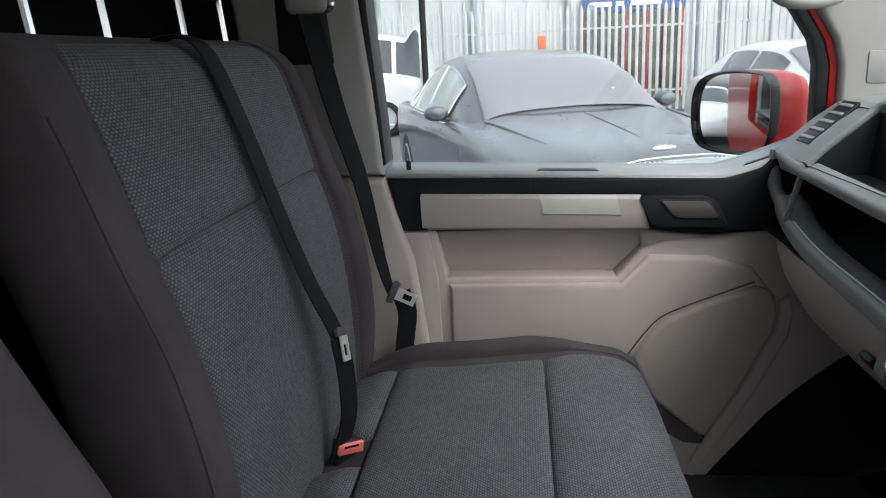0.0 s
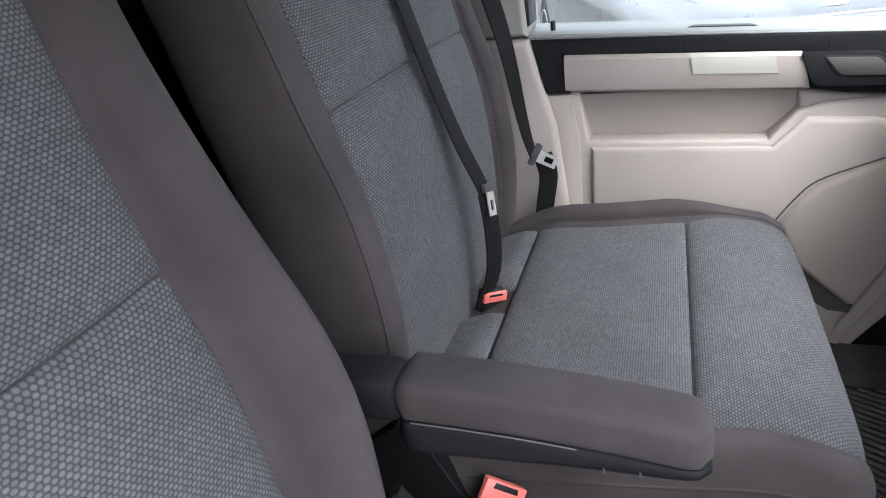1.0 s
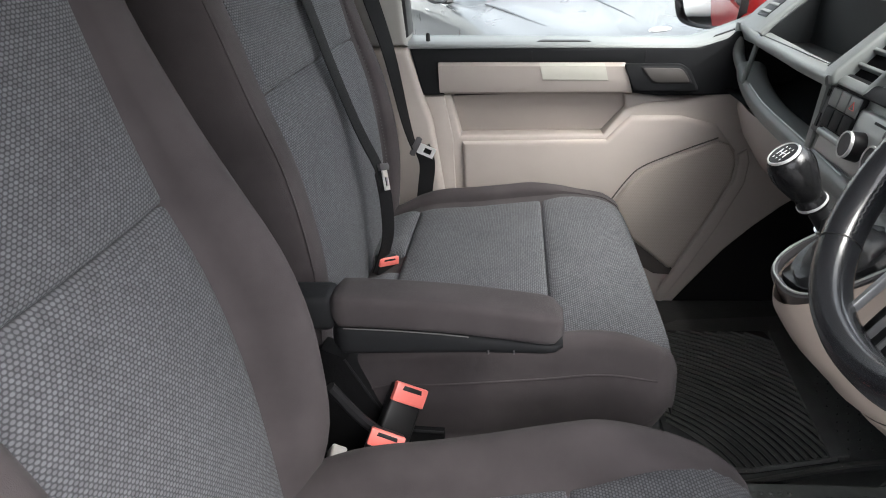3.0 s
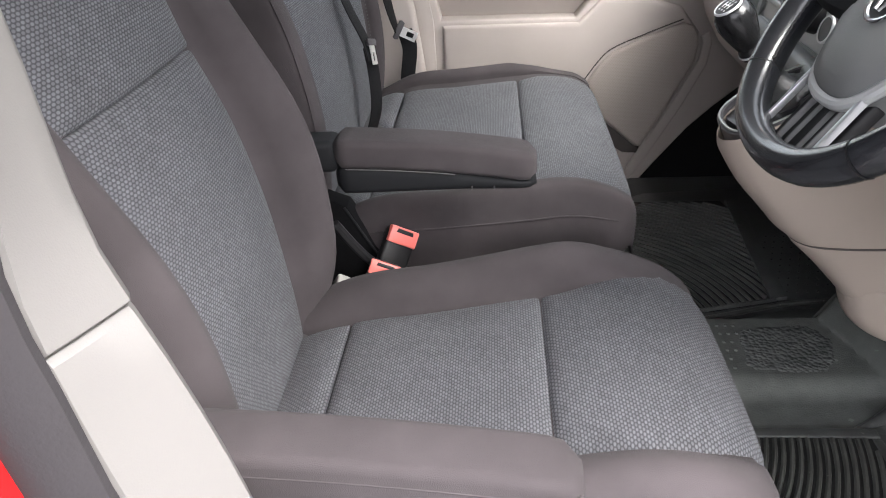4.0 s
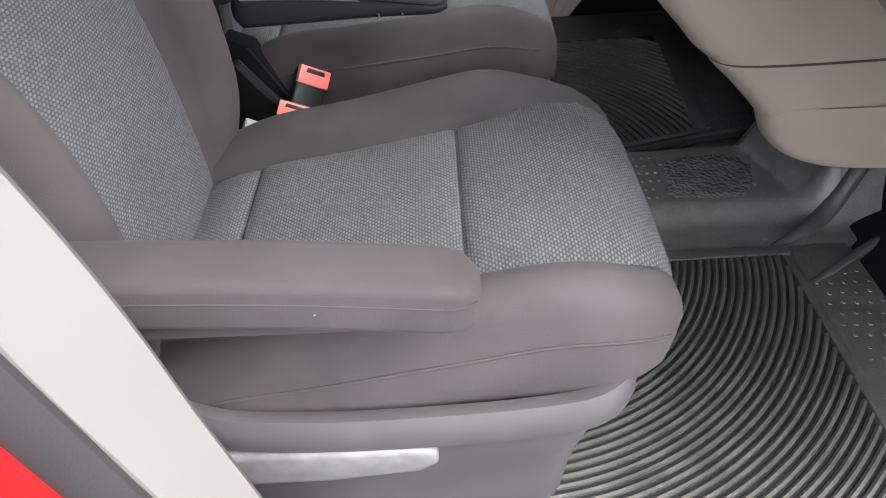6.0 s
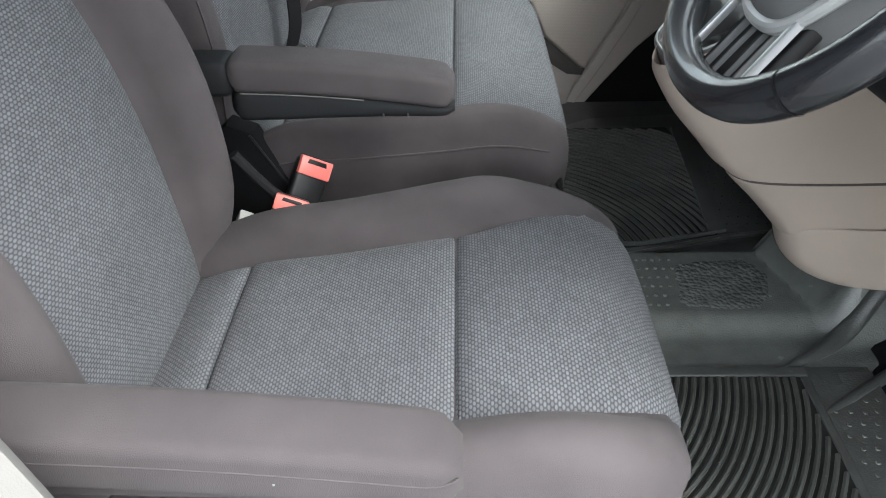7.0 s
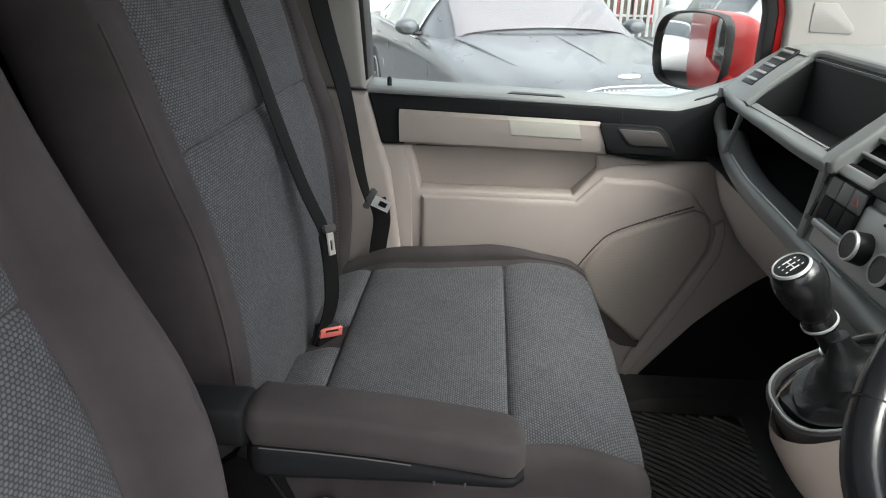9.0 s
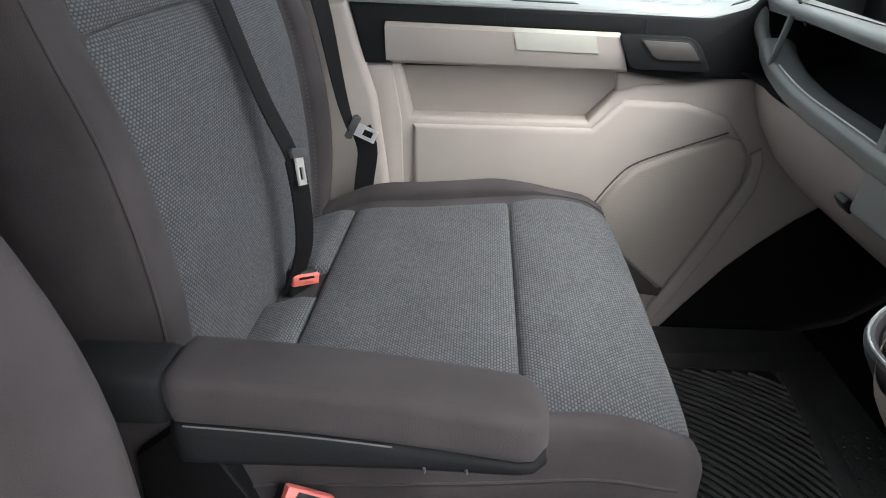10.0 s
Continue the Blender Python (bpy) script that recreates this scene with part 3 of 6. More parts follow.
part("speaker_frame", slab([(0.660, 0.960), (0.666, 0.938), (0.660, 0.894), (0.603, 0.776), (0.529, 0.643), (0.470, 0.540), (0.500, 0.530), (0.556, 0.622), (0.630, 0.756), (0.688, 0.880), (0.694, 0.940), (0.684, 0.975)], 1.5935, 1.62, 0.007, segments=4), BEIGE, door)
# Proud dark plate stands for the shade inside the pocket.
part("pocket_shade", slab([(0.385, 0.742), (0.397, 0.736), (0.506, 0.643), (0.519, 0.640), (0.512, 0.622), (0.470, 0.626), (0.425, 0.655), (0.385, 0.70)], 1.5845, 1.60, 0.002), GAP, door, "dark plate for the shade in the pocket under the speaker")


def ledge_z(x, d):
    return 1.2735 - 0.038 * (x + 0.18) + 0.55 * max(0.0, x - 0.525) ** 1.25 - d


ledge = grid([[(x, y, ledge_z(x, d)) for x in np.linspace(-0.176, 0.80, 34)] for y, d in ((1.70, 0.0), (1.66, 0.0), (1.61, 0.002), (1.597, 0.004), (1.590, 0.008), (1.588, 0.013), (1.592, 0.020))], up=(0, -0.4, 1))
part("window_ledge", ledge, LEDGE, door, "grey window ledge trim")
for name, xa, xb, ya, yb in (("ledge_slot", 0.135, 0.295, 1.604, 1.634), ("demister_slot", 0.565, 0.645, 1.604, 1.618)):
    rows = []
    for k, (f, up) in enumerate(((0.0, -0.004), (0.10, 0.0015), (0.5, 0.0022), (0.9, 0.0015), (1.0, -0.004))):
        y = ya + (yb - ya) * f
        rows.append([(x, y, ledge_z(x, 0.002) + (up if 0 < i < 9 else -0.004)) for i, x in enumerate(np.linspace(xa + 0.012 * f, xb - 0.012 * f, 10))])
    part(name, grid(rows, up=(0, 0, 1)), BLACK, door, "black vent slot")
part("lock_pin", lathe([(0.0, 0.0), (0.0055, 0.0), (0.0055, 0.018), (0.0035, 0.022), (0.0, 0.023)], pose(-0.126, 1.61, 1.267), 12), BLACK, door, "black lock pin")
part("window_seal", slab([(-0.200, 1.262), (-0.172, 1.285), (-0.176, 1.38), (-0.19, 1.60), (-0.2, 1.93), (-0.235, 1.93), (-0.222, 1.6)], 1.592, 1.68, 0.004), BLACK, door, "black rubber window channel")
pane = part("window_pane", slab([(-0.20, 1.25), (0.80, 1.22), (0.80, 1.44), (0.74, 1.60), (0.55, 1.93), (-0.24, 1.93)], 1.672, 1.676, 0), GLASS, door, "clear side window glass")
pane.visible_shadow = False
part("outer_skin", slab([(-0.22, 0.35), (1.0, 0.35), (1.0, 1.20), (-0.22, 1.22)], 1.72, 1.75, 0.01), RED, door, "red painted outer skin")

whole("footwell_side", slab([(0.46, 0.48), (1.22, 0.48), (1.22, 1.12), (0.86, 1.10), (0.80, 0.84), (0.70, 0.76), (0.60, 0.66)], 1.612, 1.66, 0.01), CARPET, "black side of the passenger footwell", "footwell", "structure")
# Unseen sheet added under the dash to keep the footwell dark.
whole("footwell_shade", slab([(0.95, -0.12), (1.22, -0.12), (1.22, 1.62), (0.95, 1.62)], 0.95, 0.98, 0, "xy"), CARPET, "black sheet added under the dash", "dashboard", "structure")
whole("far_body_side", slab([(-4.2, 0.35), (-0.23, 0.35), (-0.23, 1.26), (-0.23, 1.95), (-4.2, 1.95)], 1.70, 1.75, 0.01), RED, "long red painted side of the van", "body panel", "structure")

# ---- front corner: A-pillar, quarter trim, grab handle ----
corner = thing("a_pillar_trim", "pale grey windscreen pillar trim with tweeter grille", "pillar", "structure")
part("pillar_trim", slab([(0.741, 1.36), (0.739, 1.45), (0.725, 1.50), (0.693, 1.55), (0.615, 1.66), (0.46, 1.93), (0.62, 1.95), (0.95, 1.72), (1.30, 1.42), (1.30, 1.30), (0.82, 1.30)], 1.585, 1.68, 0.012, segments=4), PALE, corner)
part("tweeter", slab(rounded([(0.787, 1.413), (0.787, 1.474), (0.838, 1.472), (0.882, 1.422), (0.878, 1.410)], 0.006), 1.5825, 1.60, 0.002), TWEETER, corner, "fine pale tweeter grille")
part("painted_edge", slab([(0.775, 1.33), (0.775, 1.45), (0.735, 1.55), (0.65, 1.66), (0.49, 1.93), (0.448, 1.93), (0.601, 1.66), (0.679, 1.55), (0.711, 1.50), (0.725, 1.45), (0.727, 1.33)], 1.604, 1.63, 0.003), RED, corner, "red painted pillar edge")
part("window_edge", slab([(0.745, 1.33), (0.742, 1.45), (0.725, 1.50), (0.69, 1.55), (0.615, 1.66), (0.46, 1.93), (0.425, 1.93), (0.578, 1.66), (0.656, 1.55), (0.688, 1.50), (0.702, 1.45), (0.704, 1.33)], 1.608, 1.64, 0.005), BLACK, corner, "black rubber window edge")
whole("red_pillar_skin", slab([(0.775, 1.30), (0.775, 1.45), (0.75, 1.53), (0.84, 1.53), (0.84, 1.30)], 1.70, 1.74, 0.006), RED, "red painted outer windscreen pillar", "body panel", "structure")
handle = thing("grab_handle", "pale grey plastic grab handle on the pillar", "handle")
part("grip", rod([(0.56, 1.56, 1.66), (0.575, 1.52, 1.60), (0.60, 1.505, 1.572), (0.65, 1.505, 1.566), (0.70, 1.53, 1.575), (0.715, 1.58, 1.59)], lambda t: 0.013, 12), PALE, handle)

# ---- door mirror ----
wing = thing("door_mirror", "red door mirror with black bezel and wet glass", "mirror")
mm = pose(0.63, 1.905, 1.338, 0, 0, -51)
ring = [(-0.115, -0.055), (-0.118, 0.03), (-0.095, 0.085), (-0.03, 0.105), (0.06, 0.103), (0.10, 0.085), (0.112, 0.03), (0.108, -0.06), (0.085, -0.10), (0.0, -0.112), (-0.085, -0.10)]
ring = [(0.95 * p.x, 0.9 * p.y) for p in smooth_path([(a, b, 0) for a, b in ring], 4, True)]
rows = [[mm @ Vector((a * s, d, b * s)) for a, b in ring] for s, d in ((0.95, 0.002), (0.965, -0.008), (1.0, -0.012), (1.03, 0.0), (1.03, 0.02), (0.90, 0.022))]
part("bezel", grid(rows, close_v=True), BLACK, wing, "black plastic mirror bezel")
part("mirror_glass", grid([[mm @ Vector((a * f * 0.96, 0.001 + 0.32 * f * f * (a * a + b * b), b * f * 0.96)) for a, b in ring] for f in (0.001, 0.15, 0.3, 0.45, 0.6, 0.75, 0.9, 1.0)], close_v=True, up=mm.to_3x3() @ Vector((0, -1, 0))), MIRROR, wing, "slightly domed mirror glass")
rows = [[mm @ Vector((a * s + o, d, b * s)) for a, b in ring] for s, d, o in ((1.02, 0.018, 0), (1.03, 0.05, 0.004), (1.0, 0.09, 0.012), (0.88, 0.13, 0.02), (0.6, 0.155, 0.03), (0.2, 0.165, 0.03), (0.01, 0.166, 0.03))]
part("housing", grid(rows, close_v=True), RED, wing, "glossy red mirror housing")
part("foot", rod([(0.70, 1.72, 1.245), (0.71, 1.80, 1.25), (0.71, 1.90, 1.275)], 0.024, 12), RED, wing)


# ---- seats ----
def seat_cushion(parent, yc, hw, hi, ztop, bulge, x0, x1, zbot, seams, weave, corner_r, rear_gap=None, late=0.0):
    """Upholstered cushion: a plain body with raised side bolsters, and sewn-in woven panels between the seams."""
    top, bul = hermite(ztop), hermite(bulge)

    def half(x):
        over = max(0.0, x - (x1 - corner_r))
        return hw - corner_r * 0.95 + 0.95 * math.sqrt(max(0.0, corner_r**2 - min(over, corner_r * 0.98) ** 2))

    xf = seams[-2]

    def fade(x):
        t = min(1.0, max(0.0, (x - xf + 0.05 - late) / 0.17))
        return t * t * (3 - 2 * t)

    def section(x, drop, keep=1.0):
        h, b = half(x), bul(x) * keep
        w = h - hi * min(1, h / hw)
        i = h - w
        z = top(x) - drop
        zb = min(zbot + 0.07 * max(0.0, (x - x1 + 0.14) / 0.14) ** 2, z - 0.02)
        pts = [(0, z - 0.006), (i * 0.6, z - 0.005), (i, z - 0.004), (i + 0.22 * w, z + b * 0.62), (i + 0.5 * w, z + b), (i + 0.78 * w, z + b * 0.72), (h - 0.006, z - 0.018), (h + 0.002, z - 0.05),
               (h, (z + zb) / 2 - 0.03), (h - 0.006, zb + 0.012), (h - 0.022, zb), (i * 0.5, zb)]
        sm = smooth_path([(a, b2, 0) for a, b2 in pts], 3)
        right = [(p.x, p.y) for p in sm]
        return right

    xs = [(x, 0.0) for x in np.linspace(x0, x1 - corner_r, 36)] + [(x1 - corner_r + corner_r * math.sin(a), 0.0) for a in np.linspace(0.08, math.pi / 2 * 0.98, 14)]
    rows = []
    for x, drop in xs:
        r, rf = section(x, drop), section(x, drop, 1 - fade(x))
        near = max(0.0, (x - x1 + corner_r * 1.3) / (corner_r * 1.3))
        tk = [(0.034 if corner_r > 0.1 else 0.012) * near * min(1.0, max(0.0, (top(x1 - corner_r) - 0.035 - b) / 0.09)) for a, b in r]
        loop = [(x - q, yc + a, b) for (a, b), q in zip(rf, tk)] + [(x - q, yc - a, b) for (a, b), q in list(zip(r, tk))[::-1][:-1]]
        rows.append(loop)
    body = part("cushion_body", grid(rows, close_v=True, caps=True), CLOTH, parent, "plain dark grey cloth bolsters", 60)
    low, inset = (0.018, 0.0050) if corner_r > 0.1 else (0.028, 0.0025)
    line = [(x, yc - half(x) + inset, top(min(x, x1 - 0.04)) - low) for x in np.linspace(x0 + 0.12, x1 - 0.05, 16)]
    part("cushion_piping", rod(line, 0.0019, 6, 2), CLOTH, parent)
    for k, (a, b) in enumerate(zip(seams[:-1], seams[1:])):
        spans = [(-1.0, 1.0)]
        if k == 0 and rear_gap:
            spans = [(-1.0, rear_gap[0]), (rear_gap[1], 1.0)]
        for lo, hi_s in spans:
            rr, uu = [], []
            n = 18
            arc = 0.0
            last = None
            for q in range(n + 1):
                tq = 0.5 - 0.5 * math.cos(math.pi * q / n)
                x = a + (b - a) * (tq if k < len(seams) - 2 else math.sin(tq * math.pi / 2 * 0.97))
                h = half(x)
                i = hi * min(1, h / hw) * 1.0
                z = top(x)
                arc += 0.0 if last is None else math.hypot(x - last[0], z - last[1])
                last = (x, z)
                row, ur = [], []
                for j in range(17):
                    tj = 0.5 - 0.5 * math.cos(math.pi * j / 16)
                    s = lo + (hi_s - lo) * tj
                    eu, ev = abs(2 * tq - 1), abs(2 * tj - 1)
                    puff = 0.007 * (1 - eu**10) * (1 - ev**10) - 0.006 * max(eu**60, 0.5 * ev**40)
                    if k == 0:
                        puff = (0.020 if rear_gap else 0.010) * (1 - eu**3) * (1 - ev**12) - 0.0065 * max(eu**40, ev**40)
                    crown = 0.004 * (1 - s * s)
                    nx = 0.0 if x < x1 - corner_r else (x - x1 + corner_r) / corner_r
                    if s > 0 and k == len(seams) - 2:
                        i2 = max(i, i + (h - 0.016 - i) * fade(x))
                    else:
                        i2 = i
                    drop2 = 0.012 * fade(x) * max(0.0, s) ** 6 if k == len(seams) - 2 else 0.0
                    row.append((x + puff * nx, yc + i2 * s, z + puff * (1 - 0.6 * nx) + crown - 0.003 - drop2))
                    ur.append((i2 * s, arc))
                rr.append(row)
                uu.append(ur)
            part("cushion_panel", grid(rr, uv=uu, up=(0.2, 0, 1)), weave, parent, "woven charcoal seat panel", 60)
    return body


def seat_back(parent, yc, hw, hi, spine, bulge, depth, z0, z1, seams, weave, dip=0.0, stitched=False, crisp=False):
    """Upholstered backrest: body with side bolsters and two woven panels, sewn along seams that sag to the middle."""
    sx, bul = hermite(spine), hermite(bulge)

    def shrink(z):
        t = max(0.0, (z - (z1 - 0.07)) / 0.07)
        return math.sqrt(max(0.0, 1 - min(t, 0.999) ** 2.4))
    rows = []
    zs = list(np.linspace(z0, z1 - 0.07, 24)) + [z1 - 0.07 + 0.07 * math.sin(a) for a in np.linspace(0.2, math.pi / 2, 9)]
    for z in zs:
        k = shrink(z)
        c, b = sx(z), bul(z)
        h = hw - 0.07 * (1 - k)
        low = max(0.0, (z0 + 0.10 - z) / 0.10)
        h -= 0.03 * low**2
        w = hw - hi
        i = h - w
        d = 0.02 + (depth - 0.02) * k
        off = -(1 - k) * depth * 0.45
        pts = [(0, -0.006), (i * 0.6, -0.005), (i, -0.004), (i + 0.2 * w, b * 0.55), (i + 0.48 * w, b), (i + 0.76 * w, b * 0.85), (h - 0.004, b * 0.35 - 0.006), (h + 0.002, -0.03), (h, -d * 0.6), (h - 0.02, -d * 0.92), (h - 0.06, -d), (i * 0.4, -d)]
        if crisp:
            pts[5:8] = [(i + 0.76 * w, b * 0.95), (h - 0.006, b * 0.78 - 0.002), (h, b * 0.3 - 0.012)]
        sm = smooth_path([(a, e, 0) for a, e in pts], 3)
        r = [(p.x, p.y) for p in sm]
        rows.append([(c + off + e, yc + a, z) for a, e in r] + [(c + off + e, yc - a, z) for a, e in r[::-1][:-1]])
    part("backrest_body", grid(rows, close_v=True, caps=True), CLOTH, parent, "plain dark grey cloth bolsters", 60)
    if crisp:
        edge = [(sx(z) + 0.78 * bul(z) - 0.002, yc - hw + 0.0045 + 0.03 * max(0.0, (z0 + 0.10 - z) / 0.10) ** 2, z) for z in np.linspace(z0 + 0.02, z1 - 0.08, 20)]
        part("backrest_piping", rod(edge, 0.0019, 6, 2), CLOTH, parent)
    for a, b in zip(seams[:-1], seams[1:]):
        rr, uu = [], []
        n = 22
        for q in range(n + 1):
            row, ur = [], []
            for j in range(19):
                s = -math.cos(math.pi * j / 18)
                tq = 0.5 - 0.5 * math.cos(math.pi * q / n)
                sag = dip * (1 - s * s)
                z = a - (sag if a > z0 + 0.1 else 0) + (b - a + (sag if a > z0 + 0.1 else 0) - (sag if b < z1 - 0.1 else 0)) * tq
                k = shrink(z)
                i = hi - 0.07 * (1 - k)
                eu, ev = abs(2 * tq - 1), abs(s)
                puff = 0.007 * (1 - eu**12) * (1 - ev**10) - 0.006 * max(eu**80, 0.5 * ev**40)
                row.append((sx(z) - (1 - k) * depth * 0.45 + puff - 0.003 + 0.006 * (1 - s * s), yc + i * s, z))
                ur.append((i * s, z))
            rr.append(row)
            uu.append(ur)
        for side in ((0, -1) if stitched else ()):
            st = bmesh.new()
            for q in range(int((b - a) / 0.0085)):
                z = a + 0.012 + 0.0085 * q
                if z < b - 0.012 and z < z1 - 0.09:
                    i, bz = hi, bul(z)
                    mtx = Matrix.Translation((sx(z) + 0.10 * bz + 0.0015, yc + (i + 0.006) * (1 if side else -1), z)) @ pose(0, 0, 0, 0, -12, 0)
                    bmesh.ops.create_cube(st, size=1, matrix=mtx @ Matrix.Diagonal((0.0022, 0.0012, 0.0034, 1)))
            tagged(part("seam_stitching", st, STITCH, parent), kind="stuff")
        part("backrest_panel", grid(rr, uv=uu, up=(1, 0, 0.2)), weave, parent, "woven charcoal backrest panel", 60)


def armrest(parent, y0, y1, xr, xt, zr, zt, under, cap):
    """A padded armrest from its root to its tip; under: height of the plastic tray below the pad."""
    def loft(top, bot, inset, n=26):
        rows = []
        for q in range(n + 1):
            t = q / n
            x = xr + (xt - xr) * t
            e = max(0.0, (t - 0.90) / 0.10)
            f = math.sqrt(max(0.0, 1 - min(e, 0.995) ** 2.6))
            g = 1.0 - 0.35 * max(0.0, 1 - t / 0.03)
            a, b = top(t), bot(t)
            m, hh = (a + b) / 2, (a - b) / 2 * (0.55 + 0.45 * f) * g
            yc, ww = (y0 + y1) / 2, ((y1 - y0) / 2 - inset) * (0.5 + 0.5 * f) * g
            rr = min(0.011, hh * 0.8)
            ringp = []
            for cx, cz, s in ((1, 1, 0), (-1, 1, 1), (-1, -1, 2), (1, -1, 3)):
                for w in range(5):
                    ang = math.pi / 2 * (s + w / 4)
                    ringp.append((x, yc + cx * (ww - rr) + rr * math.cos(ang), m + cz * (hh - rr) + rr * math.sin(ang)))
            rows.append(ringp)
        return grid(rows, close_v=True, caps=True)
    line = lambda t: zr + (zt - zr) * t + 0.006 * math.sin(t * math.pi)
    pad = 0.046 if under else 0.054
    part("armrest_pad", loft(line, lambda t: line(t) - pad, 0.0), CLOTH, parent, "dark grey cloth armrest pad", 60)
    if under:
        part("armrest_tray", loft(lambda t: line(t) - pad + 0.001, lambda t: line(t) - pad - under * (1 - 0.8 * t**1.6), 0.003), cap, parent, "dark plastic armrest underside", 60)
    if under:
        part("pad_stitching", rod([(xr + (xt - xr) * t, y0 + 0.0005, line(t) - pad + 0.0015) for t in np.linspace(0.06, 0.60, 8)], 0.0008, 5, 2), THREAD, parent, "pale stitched seam")
        for t in (0.68, 0.79):
            part("armrest_clip", rbox(xr + (xt - xr) * t, y0 + 0.004, line(t) - pad - under * (1 - 0.8 * t**1.6) + 0.005, 0.003, 0.003, 0.007, 0.001, 1), SHROUD, parent, "small grey clip")
    else:
        tt = [0.04, 0.2, 0.4, 0.6, 0.8, 0.90, 0.945, 0.975, 0.99]
        e = lambda t: math.sqrt(max(0.0, 1 - min(max(0.0, (t - 0.90) / 0.10), 0.995) ** 2.6))
        seam = [(xr + (xt - xr) * t, (y0 + y1) / 2 - ((y1 - y0) / 2) * (0.5 + 0.5 * e(t)) + 0.0004, line(t) - 0.020 + 0.006 * (1 - e(t))) for t in tt]
        part("armrest_underside", slab([(xr, line(0) - pad - 0.022), (xr, line(0) - pad + 0.012), (xr + (xt - xr) * 0.76, line(0.76) - pad + 0.012), (xr + (xt - xr) * 0.76, line(0.76) - pad - 0.004), (xr + (xt - xr) * 0.70, line(0.7) - pad - 0.010)], y0 + 0.012, y1 - 0.010, 0.003, both=True), CLOTH, parent, "cloth covered armrest underside")
        part("pad_seam", rod(seam, 0.0011, 6, 3), CLOTH, parent, "sewn seam round the pad")
    part("armrest_hinge", rbox(xr - 0.045, (y0 + y1) / 2, zr - 0.030, 0.10, (y1 - y0) * 0.82, 0.052, 0.012), cap, parent, "dark plastic armrest hinge")


driver = thing("front_seat", "charcoal woven cloth driver seat with two armrests", "seat")
DRV_SPINE = [(0.78, -0.205), (0.83, -0.205), (0.95, -0.212), (1.08, -0.228), (1.18, -0.252), (1.26, -0.281), (1.40, -0.318), (1.55, -0.350), (1.60, -0.36)]
DRV_BULGE = [(0.78, 0.004), (0.84, 0.03), (0.92, 0.058), (1.03, 0.070), (1.12, 0.074), (1.24, 0.063), (1.36, 0.038), (1.46, 0.018), (1.60, 0.008)]
seat_back(driver, 0.285, 0.262, 0.172, DRV_SPINE, DRV_BULGE, 0.13, 0.77, 1.56, [0.79, 1.262, 1.545], WEAVE, 0.0)
seat_cushion(driver, 0.285, 0.262, 0.160, [(-0.25, 0.80), (-0.20, 0.818), (-0.125, 0.843), (0.0, 0.862), (0.16, 0.890), (0.25, 0.905), (0.31, 0.904), (0.355, 0.890), (0.388, 0.862), (0.412, 0.80)],
             [(-0.25, 0.030), (-0.1, 0.040), (0.05, 0.043), (0.2, 0.046), (0.3, 0.036), (0.36, 0.018), (0.40, 0.006)], -0.25, 0.414, 0.798, [-0.21, -0.125, 0.16, 0.412], WEAVE, 0.125, None, 0.07)
armrest(driver, -0.040, 0.022, -0.20, 0.168, 1.068, 1.034, 0.0, CLOTH)
armrest(driver, 0.560, 0.632, -0.15, 0.160, 1.088, 1.058, 0.044, DARK)
base_rows = []
for z, hx, hy in ((0.815, 0.27, 0.245), (0.80, 0.292, 0.262), (0.775, 0.296, 0.268), (0.735, 0.288, 0.268), (0.69, 0.274, 0.262), (0.62, 0.262, 0.25), (FLOOR - 0.01, 0.255, 0.24)):
    base_rows.append([(0.03 + hx * math.copysign(abs(math.cos(a)) ** 0.25, math.cos(a)), 0.285 + hy * math.copysign(abs(math.sin(a)) ** 0.3, math.sin(a)), z) for a in np.linspace(0, 2 * math.pi, 48, endpoint=False)])
part("seat_shroud", grid(base_rows, close_v=True, caps=True), SHROUD, driver, "mid grey plastic seat base shroud", 50)
part("shroud_lip", strap([(-0.22, 0.022, 0.885), (-0.165, 0.014, 0.842), (-0.10, 0.008, 0.811), (0.0, 0.005, 0.801), (0.12, 0.005, 0.800), (0.23, 0.007, 0.804), (0.290, 0.015, 0.809), (0.322, 0.045, 0.812), (0.330, 0.11, 0.812), (0.330, 0.285, 0.812)], 0.046, 0.016, ((0, 0.15, 1), (0, 0.15, 1))), SHROUD, driver, "pale grey shroud lip", 60)
part("height_lever", slab([(-0.16, 0.745), (-0.14, 0.775), (-0.10, 0.782), (0.0, 0.779), (0.108, 0.777), (0.119, 0.770), (0.119, 0.752), (0.100, 0.738), (0.0, 0.728), (-0.14, 0.728)], -0.010, 0.02, 0.007, segments=3), SCUFFED, driver, "scuffed grey height lever")
whole("lint_speck", rbox(0.035, -0.0405, 1.022, 0.0015, 0.0012, 0.0015, 0.0003, 1), SWITCHGREY, "tiny white lint speck on the near armrest", "lint")
part("recline_knob", lathe([(0.0, 0), (0.036, 0.0), (0.036, 0.016), (0.03, 0.024), (0.0, 0.025)], pose(-0.21, 0.02, 0.86, 90, 0, 0), 20), DARK, driver, "dark recliner knob")
for yy in (0.19, 0.38):
    part("headrest_post", rod([(-0.40, yy, 1.52), (-0.405, yy, 1.64)], 0.006, 8), CHROME, driver, "chrome headrest post")
